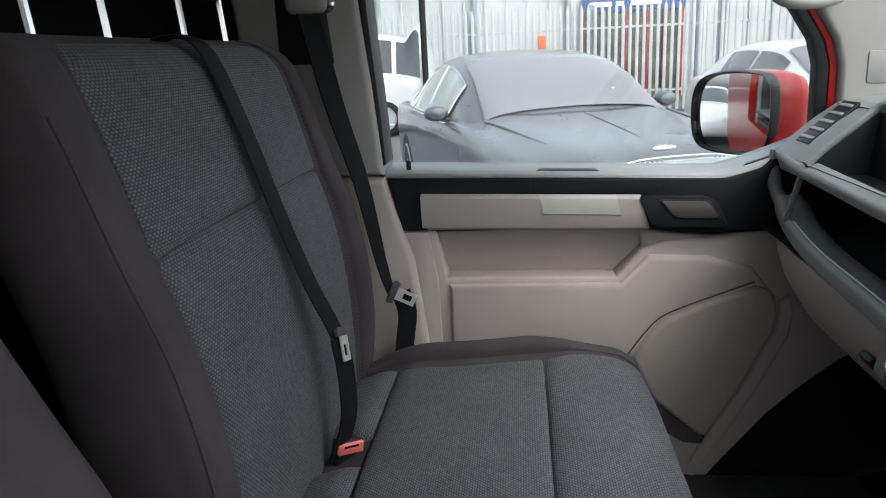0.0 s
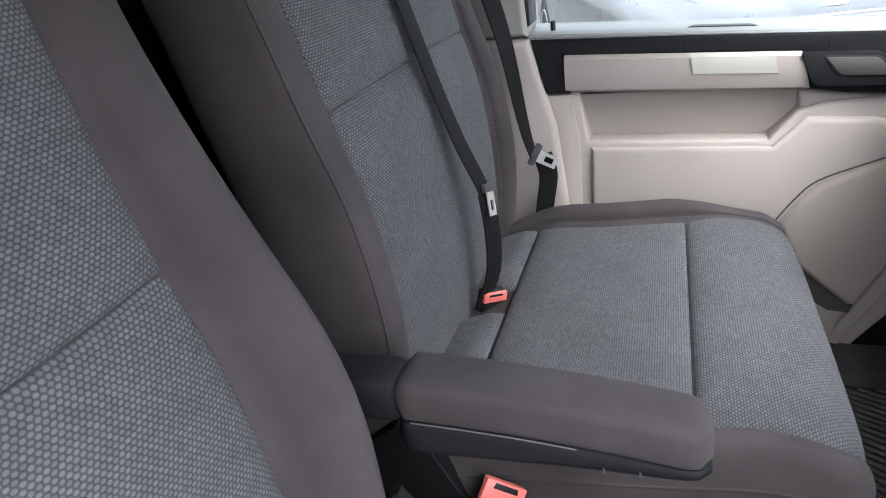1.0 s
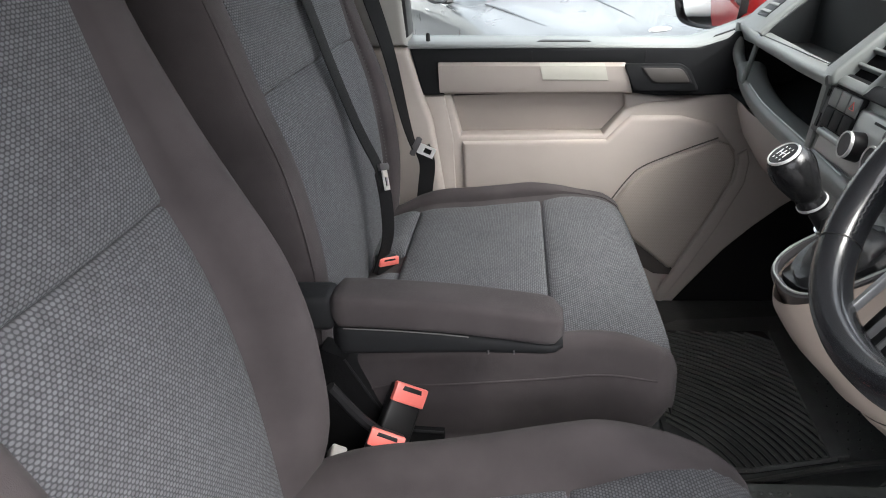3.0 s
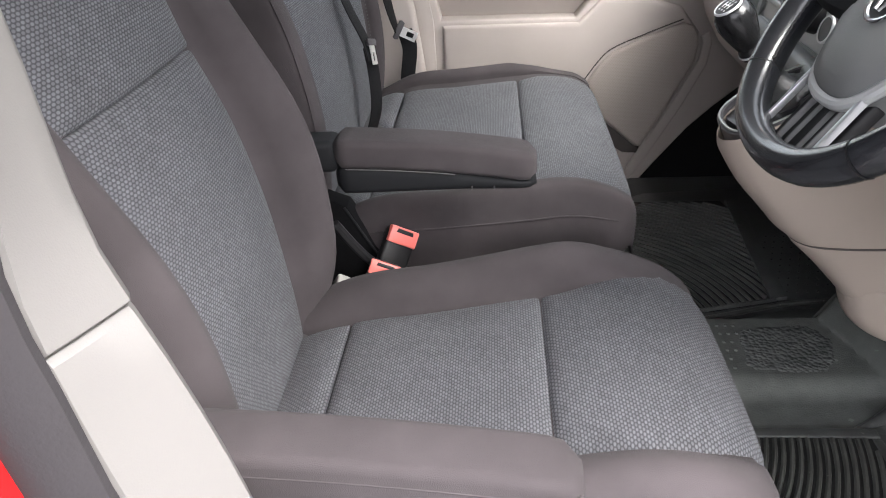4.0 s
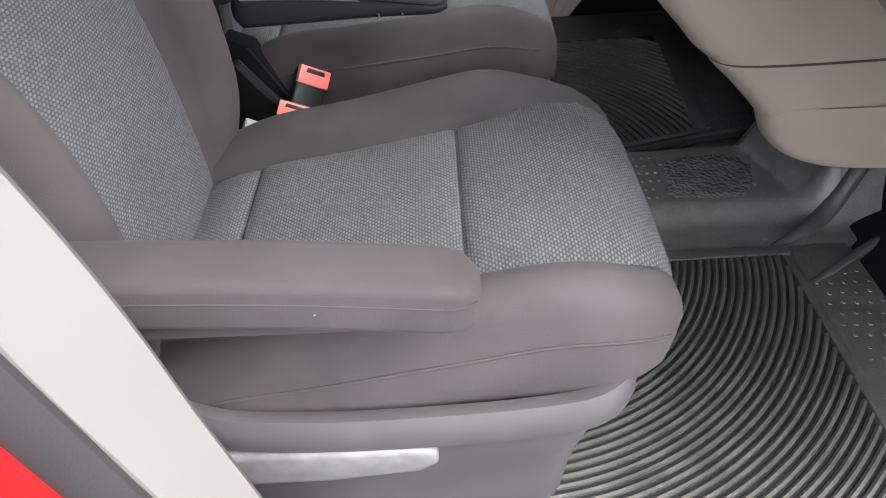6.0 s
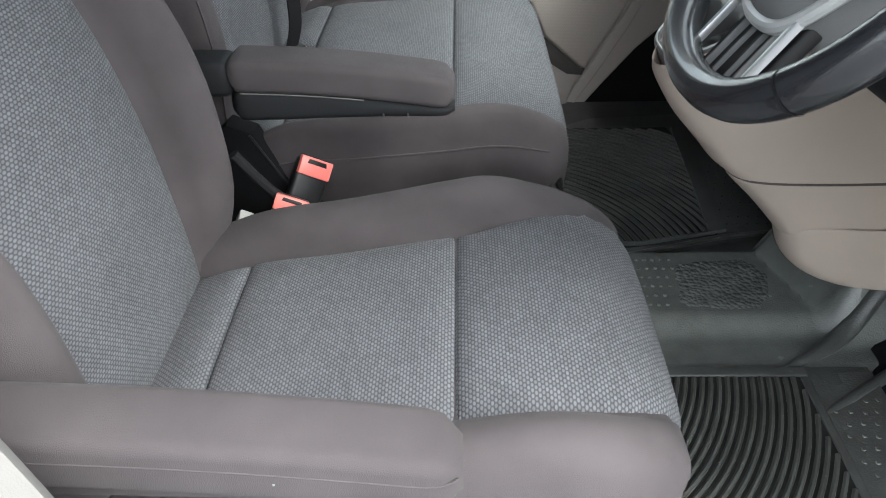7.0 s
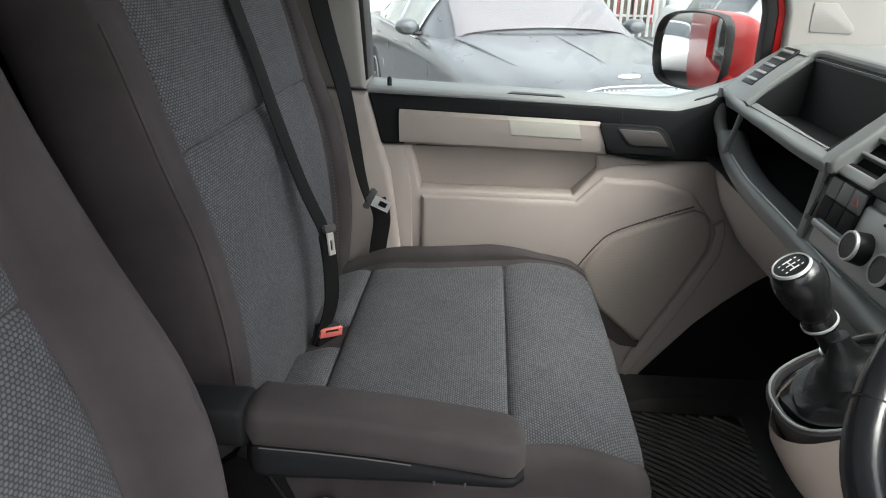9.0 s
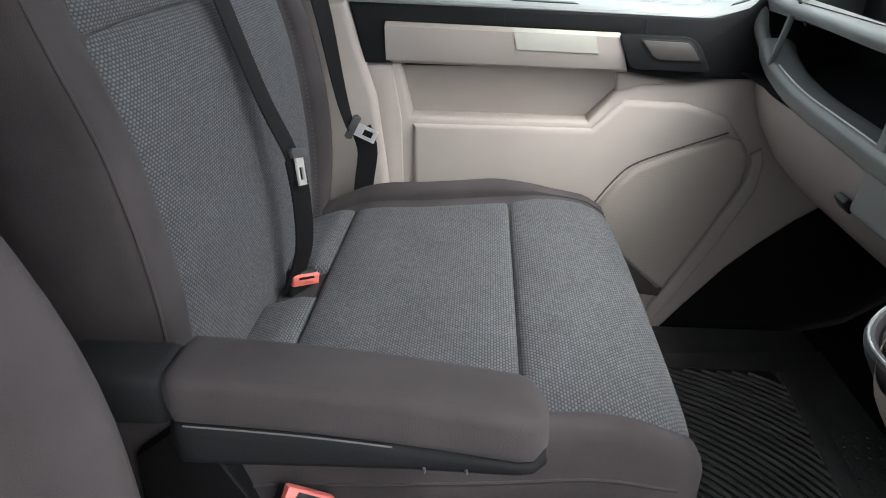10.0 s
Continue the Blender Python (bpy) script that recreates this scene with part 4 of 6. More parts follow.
hr = [[(-0.395 + 0.055 * f * math.cos(a), 0.285 + 0.135 * f * math.copysign(abs(math.sin(a)) ** 0.7, math.sin(a)), z) for a in np.linspace(0, 2 * math.pi, 28, endpoint=False)] for z, f in ((1.61, 0.3), (1.62, 0.8), (1.66, 1.0), (1.74, 1.05), (1.80, 0.9), (1.825, 0.4))]
part("headrest", grid(hr, close_v=True, caps=True), CLOTH, driver, "dark cloth headrest", 60)

bench = thing("passenger_bench", "charcoal woven cloth double passenger bench seat", "seat")
BEN_SPINE = [(0.78, -0.235), (0.88, -0.230), (1.0, -0.228), (1.12, -0.236), (1.22, -0.252), (1.305, -0.276), (1.42, -0.305), (1.55, -0.345)]
BEN_BULGE = [(0.78, 0.004), (0.86, 0.018), (1.0, 0.03), (1.2, 0.026), (1.4, 0.012), (1.55, 0.005)]
seat_back(bench, 1.105, 0.405, 0.322, BEN_SPINE, BEN_BULGE, 0.14, 0.77, 1.55, [0.79, 1.305, 1.54], WEAVE, -0.006, True, True)
seat_cushion(bench, 1.092, 0.402, 0.340, [(-0.26, 0.845), (-0.20, 0.86), (-0.146, 0.880), (0.0, 0.893), (0.154, 0.907), (0.22, 0.914), (0.28, 0.909), (0.32, 0.897), (0.345, 0.875), (0.362, 0.82)],
             [(-0.26, 0.014), (-0.1, 0.032), (0.1, 0.034), (0.2, 0.036), (0.30, 0.024), (0.362, 0.004)], -0.26, 0.362, 0.755, [-0.245, -0.146, 0.154, 0.360], WEAVE, 0.075, (-0.06, 0.20))
part("dark_side_plate", slab([(-0.25, 0.66), (-0.25, 0.90), (-0.205, 0.935), (-0.165, 0.918), (-0.124, 0.836), (-0.094, 0.786), (-0.02, 0.782), (-0.02, 0.66)], 0.680, 0.72, 0.004), CARPET, bench, "black plate on the near bench side")
part("plate_edge", rod([(-0.170, 0.679, 0.917), (-0.128, 0.679, 0.837), (-0.097, 0.679, 0.785), (-0.02, 0.679, 0.781)], 0.0025, 6, 1, smooth=False), DARK, bench)
part("bench_base", rbox(0.02, 1.09, 0.66, 0.52, 0.74, 0.22, 0.02), BLACK, bench, "black seat box")
for yy in (0.83, 0.98, 1.20, 1.36):
    part("headrest_post", rod([(-0.40, yy, 1.50), (-0.41, yy, 1.64)], 0.0065, 8), CHROME, bench, "chrome headrest post")
for yc in (0.905, 1.28):
    hr = [[(-0.40 + 0.055 * f * math.cos(a), yc + 0.13 * f * math.copysign(abs(math.sin(a)) ** 0.7, math.sin(a)), z) for a in np.linspace(0, 2 * math.pi, 28, endpoint=False)] for z, f in ((1.615, 0.3), (1.625, 0.8), (1.66, 1.0), (1.74, 1.05), (1.80, 0.9), (1.825, 0.4))]
    part("headrest", grid(hr, close_v=True, caps=True), CLOTH, bench, "dark cloth headrest", 60)


# ---- seat belts and buckles ----
def tongue(parent, p, m):
    q = Matrix.Translation(p) @ m
    bm = slab([(-0.021, 0.002), (0.021, 0.002), (0.024, 0.010), (0.021, 0.016), (-0.021, 0.016), (-0.024, 0.010)], -0.0035, 0.0035, 0.0015, both=True)
    bmesh.ops.transform(bm, matrix=q, verts=bm.verts)
    part("tongue_slot", bm, SHROUD, parent, "grey plastic belt slot")
    bm = bmesh.new()
    for poly in ([(-0.012, 0.003), (-0.012, -0.038), (-0.006, -0.038), (-0.006, 0.003)], [(0.006, 0.003), (0.006, -0.038), (0.012, -0.038), (0.012, 0.003)],
                 [(-0.006, -0.030), (-0.006, -0.038), (0.006, -0.038), (0.006, -0.030)], [(-0.006, 0.003), (-0.006, -0.012), (0.006, -0.012), (0.006, 0.003)]):
        merge(bm, slab(poly, -0.0015, 0.0015, 0))
    bmesh.ops.transform(bm, matrix=q, verts=bm.verts)
    part("tongue_blade", bm, STEEL, parent, "polished steel tongue")


belt = thing("middle_seat_belt", "black lap and shoulder belt hanging over the bench", "seat belt")
part("webbing", strap([(-0.405, 1.082, 1.535), (-0.365, 1.084, 1.551), (-0.322, 1.088, 1.527), (-0.282, 1.090, 1.42), (-0.248, 1.094, 1.30), (-0.210, 1.098, 1.18), (-0.178, 1.101, 1.10), (-0.172, 1.104, 1.06)], 0.046, 0.003, ((0.05, 1, 0), (0.1, 1, 0))), WEB, belt)
part("lower_webbing", strap([(-0.174, 1.104, 1.09), (-0.168, 1.108, 1.02), (-0.172, 1.112, 0.94), (-0.20, 1.118, 0.86)], 0.040, 0.003, ((0.45, 1, 0), (0.6, 1, 0))), WEB, belt)
tongue(belt, (-0.166, 1.102, 1.088), pose(0, 0, 0, -12, 14, 78))
belt2 = thing("outer_seat_belt", "black belt running down the pillar beside the bench", "seat belt")
part("webbing", strap([(-0.318, 1.548, 1.66), (-0.30, 1.545, 1.60), (-0.26, 1.535, 1.42), (-0.215, 1.525, 1.26), (-0.183, 1.515, 1.09), (-0.165, 1.512, 1.02)], 0.047, 0.003, ((1, 0.35, 0), (0.05, 1, 0))), WEB, belt2)
part("lower_webbing", strap([(-0.145, 1.515, 1.02), (-0.135, 1.525, 0.97), (-0.145, 1.53, 0.90), (-0.16, 1.53, 0.80)], 0.042, 0.003, ((1, 0.3, 0), (1, 0.5, 0))), WEB, belt2)
tongue(belt2, (-0.150, 1.500, 1.022), pose(0, 0, 0, 0, -62, 12) @ Matrix.Scale(1.1, 4))


def buckle(corner, ex, up, label, width=0.054, tall=0.030):
    """A buckle whose button's upper corner, width direction and upward direction are given."""
    b = thing("seat_belt_buckle", label, "buckle", group="seat belt buckles")
    ex = Vector(ex).normalized()
    up = (Vector(up) - ex * Vector(up).dot(ex)).normalized()
    nrm = ex.cross(up)
    q = Matrix((ex, up, nrm)).transposed().to_4x4()
    q.translation = Vector(corner) + ex * width / 2 - up * tall / 2
    w, h = width / 2, tall / 2
    bm = slab([(-w, -h * 0.9), (-w * 0.92, -h), (w * 0.92, -h), (w, -h * 0.9), (w, h * 0.9), (w * 0.92, h), (-w * 0.92, h), (-w, h * 0.9)], 0.004, -0.008, 0.0025, "xy")
    bmesh.ops.transform(bm, matrix=q, verts=bm.verts)
    part("release_button", bm, RED_BUTTON, b, "red release button")
    bm = slab([(-w * 0.62, h * 0.30), (w * 0.62, h * 0.30), (w * 0.55, h * 0.78), (-w * 0.55, h * 0.78)], 0.0048, -0.004, 0.0006, "xy")
    bmesh.ops.transform(bm, matrix=q, verts=bm.verts)
    part("latch_slot", bm, BLACK, b, "black tongue slot")
    bm = rbox(0, -0.045, -0.014, width * 1.02, 0.115, 0.024, 0.006)
    bmesh.ops.transform(bm, matrix=q, verts=bm.verts)
    part("buckle_body", bm, BLACK, b)
    return b


buckle((-0.103, 0.548, 0.892), (0.92, 0.0, -0.38), (0.30, 0.45, 0.80), "black buckle with red button beside the driver seat", 0.050, 0.024)
buckle((-0.083, 0.655, 0.896), (0.80, 0.28, -0.52), (0.33, 0.55, 0.77), "black buckle with red button against the bench side")
buckle((-0.192, 1.105, 0.893), (0.75, 0.62, -0.12), (0.25, 0.15, 0.95), "black buckle with red button sunk in the bench", 0.046, 0.018)
whole("buckle_stalk", rod([(-0.16, 0.56, 0.95), (-0.12, 0.575, 0.88), (-0.06, 0.60, 0.80), (-0.03, 0.61, 0.72)], 0.008, 8), BLACK, "black cable stalk beside the seats", "cable")
whole("paper_tag", rbox(-0.156, 0.535, 0.850, 0.022, 0.024, 0.024, 0.002, 1, pose(0, 0, 0, 20, 30, 10)), PALE, "small white tag beside the driver seat", "tag")


# ---- dash ----
dash = thing("dashboard", "grey two-tier dashboard with open trays and vents", "dashboard", "structure")
part("dash_top", slab([(0.735, 1.378), (0.80, 1.39), (1.20, 1.39), (1.20, 1.20), (0.88, 1.20), (0.86, 1.33), (0.745, 1.355)], -0.12, 1.585, 0.01, "xz", both=True), DASH, dash)
part("lower_rail", bar([(0.590, 0.62, 1.118), (0.604, 0.85, 1.124), (0.614, 1.10, 1.130), (0.617, 1.30, 1.139), (0.622, 1.43, 1.157), (0.629, 1.51, 1.177), (0.634, 1.54, 1.188)],
     [(0.0145, -0.010), (0.016, 0.006), (0.012, 0.014), (0.004, 0.019), (-0.03, 0.020), (-0.05, 0.0), (-0.03, -0.017), (0.002, -0.018), (0.011, -0.015)]), DASH, dash, "padded grey lower rail")
part("rail_end", rod([(0.634, 1.49, 1.170), (0.632, 1.535, 1.185), (0.630, 1.578, 1.214), (0.632, 1.598, 1.250), (0.637, 1.602, 1.286)], 0.0135, 14), DASH, dash, "upturned rail end")
part("rail_line", rod([(0.601, 0.87, 1.1425), (0.611, 1.10, 1.1485), (0.614, 1.30, 1.1575), (0.618, 1.43, 1.1755)], 0.0020, 6), SILVER, dash, "pale line along the rail top")
part("vent_border", slab([(0.612, 1.259), (0.609, 1.274), (0.617, 1.286), (0.737, 1.392), (0.80, 1.392), (0.80, 1.25)], 0.985, 1.022, 0.006, both=True, segments=3), DASH, dash)
part("tray_lip", bar([(0.637, 1.600, 1.284), (0.631, 1.53, 1.279), (0.624, 1.44, 1.273), (0.618, 1.25, 1.270), (0.614, 1.12, 1.268), (0.613, 1.00, 1.268)], [(0.005, -0.011), (0.007, -0.001), (0.004, 0.006), (-0.003, 0.010), (-0.020, 0.0155), (-0.026, -0.010), (0.0, -0.0125)]), DASH, dash, "rounded tray lip")
part("tray_floor", grid([[(x, y, z) for y in np.linspace(1.0, 1.60, 8)] for x, z in ((0.605, 1.132), (0.66, 1.130), (0.76, 1.145), (0.80, 1.17), (0.81, 1.26))], up=(-0.5, 0, 1)), BIN, dash, "black tray liner")
part("tray_ceiling", slab([(0.625, 1.0), (0.645, 1.60), (0.83, 1.60), (0.83, 1.0)], 1.258, 1.264, 0, "xy"), BIN, dash)
part("tray_divider", rod([(0.610, 1.455, 1.172), (0.618, 1.448, 1.21), (0.627, 1.44, 1.262)], 0.0062, 8), DASH, dash)
part("tray_side", slab([(0.60, 1.13), (0.82, 1.15), (0.82, 1.30), (0.62, 1.28)], 1.035, 1.015, 0.002), DASH, dash)
bin_bm = grid([[(x, y, z) for y in np.linspace(1.04, 1.405, 8)] for x, z in ((0.626, 1.284), (0.640, 1.250), (0.67, 1.245), (0.725, 1.255), (0.738, 1.38))], up=(-0.5, 0, 1))
merge(bin_bm, slab([(0.622, 1.282), (0.64, 1.245), (0.73, 1.25), (0.742, 1.378), (0.69, 1.335)], 1.405, 1.415, 0))
merge(bin_bm, slab([(0.622, 1.282), (0.64, 1.245), (0.73, 1.25), (0.742, 1.378), (0.69, 1.335)], 1.04, 1.03, 0))
part("upper_bin", bin_bm, BIN, dash, "deep black storage bin")
part("bin_rim", rod([(0.622, 1.41, 1.285), (0.655, 1.413, 1.315), (0.70, 1.413, 1.352), (0.745, 1.405, 1.385), (0.75, 1.30, 1.388), (0.75, 1.1, 1.388)], 0.009, 10), DASH, dash)
# end vent
vent = [(0.628, 1.285), (0.66, 1.318), (0.70, 1.352), (0.745, 1.382), (0.80, 1.385), (0.80, 1.25), (0.64, 1.25)]
part("vent_body", slab(vent, 1.42, 1.60, 0.012, both=True), DASH, dash)
vm = Matrix.Translation((0.692, 1.518, 1.3450)) @ pose(0, 0, 0, 0, -41, 0)
bm = rbox(0.004, 0.0, -0.001, 0.112, 0.066, 0.006, 0.0025)
bmesh.ops.transform(bm, matrix=vm, verts=bm.verts)
part("vent_mouth", bm, BLACK, dash, "black vent mouth")
for k in range(5):
    bm = rbox(-0.038 + 0.0215 * k, 0, 0.0016, 0.0105, 0.056, 0.004, 0.0018, 3, pose(0, 0, 0, 0, 24, 0))
    bmesh.ops.transform(bm, matrix=vm, verts=bm.verts)
    part("vent_slat", bm, DASH, dash)
# pale lower dash on the passenger side
low = grid([[(x + 0.04 * max(0, (y - 1.35) / 0.25) ** 2, y, z) for y in np.linspace(0.86, 1.60, 14)] for x, z in ((0.606, 1.125), (0.606, 1.095), (0.622, 1.045), (0.655, 0.99), (0.70, 0.945), (0.78, 0.92), (0.95, 0.92))], up=(-1, 0, -0.5))
part("lower_dash", low, BEIGE, dash, "beige lower dash panel")
part("glovebox_latch", rbox(0.617, 1.10, 1.045, 0.012, 0.035, 0.022, 0.003, 2, pose(0, 0, 0, 0, -35, 0)), BLACK, dash, "black latch")

# ---- centre stack ----
stack = thing("centre_stack", "grey centre console with radio, vents and heater knobs", "console", "structure")
SM = Matrix.Translation((0.620, 0.83, 1.203)) @ pose(0, 0, 0, 0, 14, 0)


def on_stack(name, bm, mat, label="", sharp=35):
    """A piece of the stack, whose upper half leans further back than the lower one."""
    bmesh.ops.transform(bm, matrix=SM, verts=bm.verts)
    for v in bm.verts:
        v.co.x += 0.64 * max(0.0, v.co.z - 1.262)
    return part(name, bm, mat, stack, label, sharp)


on_stack("stack_panel", rbox(0.045, 0.0, -0.043, 0.09, 0.41, 0.214, 0.012), DASH)
on_stack("upper_stack_panel", rbox(0.045, 0.0, 0.135, 0.09, 0.41, 0.148, 0.008), DASH)
on_stack("dark_band", rbox(-0.004, -0.01, 0.064, 0.018, 0.40, 0.020, 0.006), DARK, "dark trim band")
for dy, dz, sy, sz in ((0.055, 0.0, 0.012, 0.172), (-0.055, 0.0, 0.012, 0.172), (0.0, 0.081, 0.118, 0.012), (0.0, -0.081, 0.118, 0.014)):
    on_stack("vent_frame", rbox(-0.004, 0.120 + dy, 0.145 + dz, 0.024, sy, sz, 0.004), DASH)
on_stack("control_plate", rbox(-0.001, -0.015, -0.008, 0.012, 0.355, 0.098, 0.008), SILVER, "grey control plate")
on_stack("radio_face", rbox(-0.002, -0.055, 0.145, 0.014, 0.24, 0.10, 0.006), SILVER, "silver radio face")
on_stack("radio_screen", rbox(-0.010, -0.075, 0.155, 0.004, 0.12, 0.055, 0.003), BLACK, "dark radio display")
on_stack("radio_knob", lathe([(0, 0), (0.0145, 0), (0.0135, 0.014), (0.011, 0.016), (0, 0.016)], pose(-0.008, 0.045, 0.105, 0, -90, 0), 20), DARK, "dark radio knob")
on_stack("radio_knob_ring", lathe([(0.0115, 0.0), (0.0142, 0.0), (0.0138, 0.002), (0.0115, 0.002)], pose(-0.0225, 0.045, 0.105, 0, -90, 0), 20, False), SILVER, "thin silver knob ring")
for k in range(6):
    on_stack("vent_slat", rbox(-0.008, 0.120, 0.088 + 0.023 * k, 0.014, 0.098, 0.0045, 0.002, 2, pose(0, 0, 0, 0, 24, 0)), DASH)
on_stack("vent_mouth", rbox(0.0, 0.120, 0.145, 0.004, 0.104, 0.158, 0.001, 1), CARPET, "black centre vent")
on_stack("vent_wheel", rbox(-0.014, 0.120, 0.150, 0.006, 0.016, 0.022, 0.003), SHROUD, "grey vent slider")
for yk in (0.020, -0.062, -0.145):
    on_stack("heater_knob", lathe([(0, 0), (0.023, 0.0), (0.021, 0.020), (0, 0.020)], pose(-0.007, yk, -0.012, 0, -90, 0), 24), BLACK, "black heater knob")
    on_stack("knob_ring", lathe([(0.0178, 0.0), (0.0212, 0.0), (0.0207, 0.004), (0.0178, 0.004)], pose(-0.0265, yk, -0.012, 0, -90, 0), 24, False), SATIN, "satin knob ring")
    on_stack("knob_face", lathe([(0, 0), (0.0178, 0.0), (0.0178, 0.002), (0, 0.002)], pose(-0.0275, yk, -0.012, 0, -90, 0), 24), SHROUD)
on_stack("switch_bezel", rbox(-0.0040, 0.113, 0.0205, 0.010, 0.106, 0.070, 0.003), DARK, "dark switch bezel")
for row, zz in enumerate((0.0365, 0.0045)):
    for yy in (0.1475, 0.113, 0.0785):
        on_stack("switch", rbox(-0.0085, yy, zz, 0.008, 0.0325, 0.0300, 0.002), SWITCHGREY if row == 0 else DARK, "rocker switch")
on_stack("switch_sill", rbox(-0.006, 0.112, -0.0225, 0.014, 0.104, 0.012, 0.004), SILVER, "pale sill under the switches")
on_stack("plate_line", rbox(-0.0075, -0.075, 0.030, 0.003, 0.16, 0.004, 0.001, 1), BLACK)
on_stack("climate_button", rbox(-0.009, -0.055, 0.022, 0.008, 0.035, 0.012, 0.002, 2), SHROUD)
on_stack("hazard_mark", rod([(-0.0128, 0.0705, 0.031), (-0.0128, 0.0865, 0.031), (-0.0128, 0.0785, 0.043)], 0.0010, 5, 1, True, smooth=False), RED_BUTTON, "red hazard triangle")
on_stack("usb_panel", rbox(-0.001, 0.182, 0.012, 0.014, 0.034, 0.085, 0.004), SHROUD, "grey socket panel")
on_stack("usb_socket", rbox(-0.008, 0.182, -0.008, 0.004, 0.010, 0.024, 0.001, 1), BLACK, "black socket")
on_stack("mark_bar", rbox(-0.0085, 0.182, 0.038, 0.002, 0.010, 0.012, 0.0005, 1), BLACK)

# ---- gear lever ----
gear = thing("gear_lever", "black gear lever with chrome trimmed knob and gaiter", "gear lever")
base_p, top_p = Vector((0.540, 0.676, 1.090)), Vector((0.434, 0.658, 1.243))
gd = (top_p - base_p).normalized()
gm = Matrix.Translation(base_p) @ gd.to_track_quat("Z", "Y").to_matrix().to_4x4()
part("knob", lathe([(0, 0.114), (0.0165, 0.115), (0.0195, 0.123), (0.0245, 0.142), (0.0285, 0.161), (0.0270, 0.175), (0.0225, 0.184), (0.0200, 0.1865), (0, 0.1865)], gm, 28), GLOSSBLACK, gear, "black leather knob", 50)
part("knob_cap", lathe([(0.0186, 0.1866), (0.0186, 0.1890), (0.0200, 0.1892), (0.0212, 0.1862)], gm, 28, False), SATIN, gear, "satin cap ring")
part("shift_plate", lathe([(0, 0.1868), (0.0187, 0.1868), (0.0187, 0.1880), (0.010, 0.1888), (0, 0.1890)], gm, 28), BLACK, gear, "black shift pattern plate")
for sgn in (-1, 1):
    part("knob_seam", rod([gm @ Vector((r * 0.2, sgn * r * 0.985, h)) for r, h in ((0.0172, 0.117), (0.0200, 0.124), (0.0250, 0.142), (0.0290, 0.161), (0.0275, 0.175))], 0.0007, 5, 3), BLACK, gear)
for a in (-0.0075, 0.0, 0.0075):
    part("shift_mark", rbox(0, 0, 0, 0.0012, 0.011, 0.0008, 0, 1, None), SIGN_WHITE, gear).matrix_local = gm @ Matrix.Translation((a, 0, 0.1891))
    for b in (-0.0095, 0.0095):
        part("shift_mark", rbox(0, 0, 0, 0.0016, 0.0026, 0.0008, 0, 1, None), SIGN_WHITE, gear).matrix_local = gm @ Matrix.Translation((a, b, 0.1885))
part("shift_mark", rbox(0, 0, 0, 0.016, 0.0012, 0.0008, 0, 1, None), SIGN_WHITE, gear).matrix_local = gm @ Matrix.Translation((0, 0, 0.1891))
part("collar", lathe([(0.0135, 0.096), (0.0185, 0.098), (0.0195, 0.104), (0.0185, 0.110), (0.0160, 0.116)], gm, 24), GLOSSBLACK, gear, "black reverse collar")
part("collar_ring", lathe([(0.0190, 0.1020), (0.0204, 0.1028), (0.0204, 0.1052), (0.0190, 0.1060)], gm, 24, False), SATIN, gear, "thin satin ring")
part("shaft", lathe([(0, -0.02), (0.0125, -0.02), (0.0125, 0.118), (0, 0.118)], gm, 16), BLACK, gear)
part("gaiter_ring", lathe([(0.0125, 0.056), (0.0155, 0.057), (0.0155, 0.062), (0.0125, 0.063)], gm, 24), CHROME, gear, "chrome gaiter ring")
part("reverse_tab", rbox(0, 0, 0, 0.014, 0.016, 0.012, 0.004, 2), SATIN, gear).matrix_local = gm @ Matrix.Translation((-0.019, 0.008, 0.102))
cm = Matrix.Translation((0.535, 0.662, 1.096)) @ pose(0, 0, 0, 0, -28, 0)
rows = []
for k, (r, h) in enumerate(((1.08, -0.004), (1.05, 0.006), (0.95, 0.004), (0.88, 0.012), (0.74, 0.010), (0.64, 0.020), (0.50, 0.020), (0.42, 0.032), (0.32, 0.036), (0.25, 0.050), (0.19, 0.060), (0.17, 0.072))):
    rows.append([cm @ Vector((0.075 * r * math.cos(a) * (1 + 0.05 * math.sin(5 * a + k)), 0.064 * r * math.sin(a) * (1 + 0.05 * math.cos(4 * a + 2 * k)), h)) for a in np.linspace(0, 2 * math.pi, 32, endpoint=False)])
part("gaiter", grid(rows, close_v=True, caps=True), LEATHER, gear, "creased black leather gaiter", 70)
console = thing("gear_console", "beige gear console below the dash", "console", "structure")


def console_ring(s, h, dx=0.0):
    return [cm @ Vector((dx + s * 0.097 * math.copysign(abs(math.cos(a)) ** 0.7, math.cos(a)), s * 0.082 * math.copysign(abs(math.sin(a)) ** 0.75, math.sin(a)), h)) for a in np.linspace(0, 2 * math.pi, 40, endpoint=False)]


part("console_rim", grid([console_ring(s, h) for s, h in ((0.84, 0.0), (0.855, 0.008), (0.90, 0.010), (0.95, 0.007), (0.97, -0.004), (0.965, -0.035))], close_v=True), SHROUD, console, "grey gaiter rim")
part("rim_line", rod([console_ring(0.90, 0.0103)[k] for k in range(40)], 0.0016, 6, 1, True, smooth=False), SILVER, console, "pale ring line")
EDGE = [(0.438, 1.055), (0.444, 1.030), (0.480, 0.970), (0.537, 0.912), (0.574, 0.882)]
EDGE2 = [(0.590, 0.884), (0.581, 0.881), (0.5785, 0.876), (0.584, 0.868), (0.622, 0.832), (0.672, 0.778), (0.735, 0.705)]
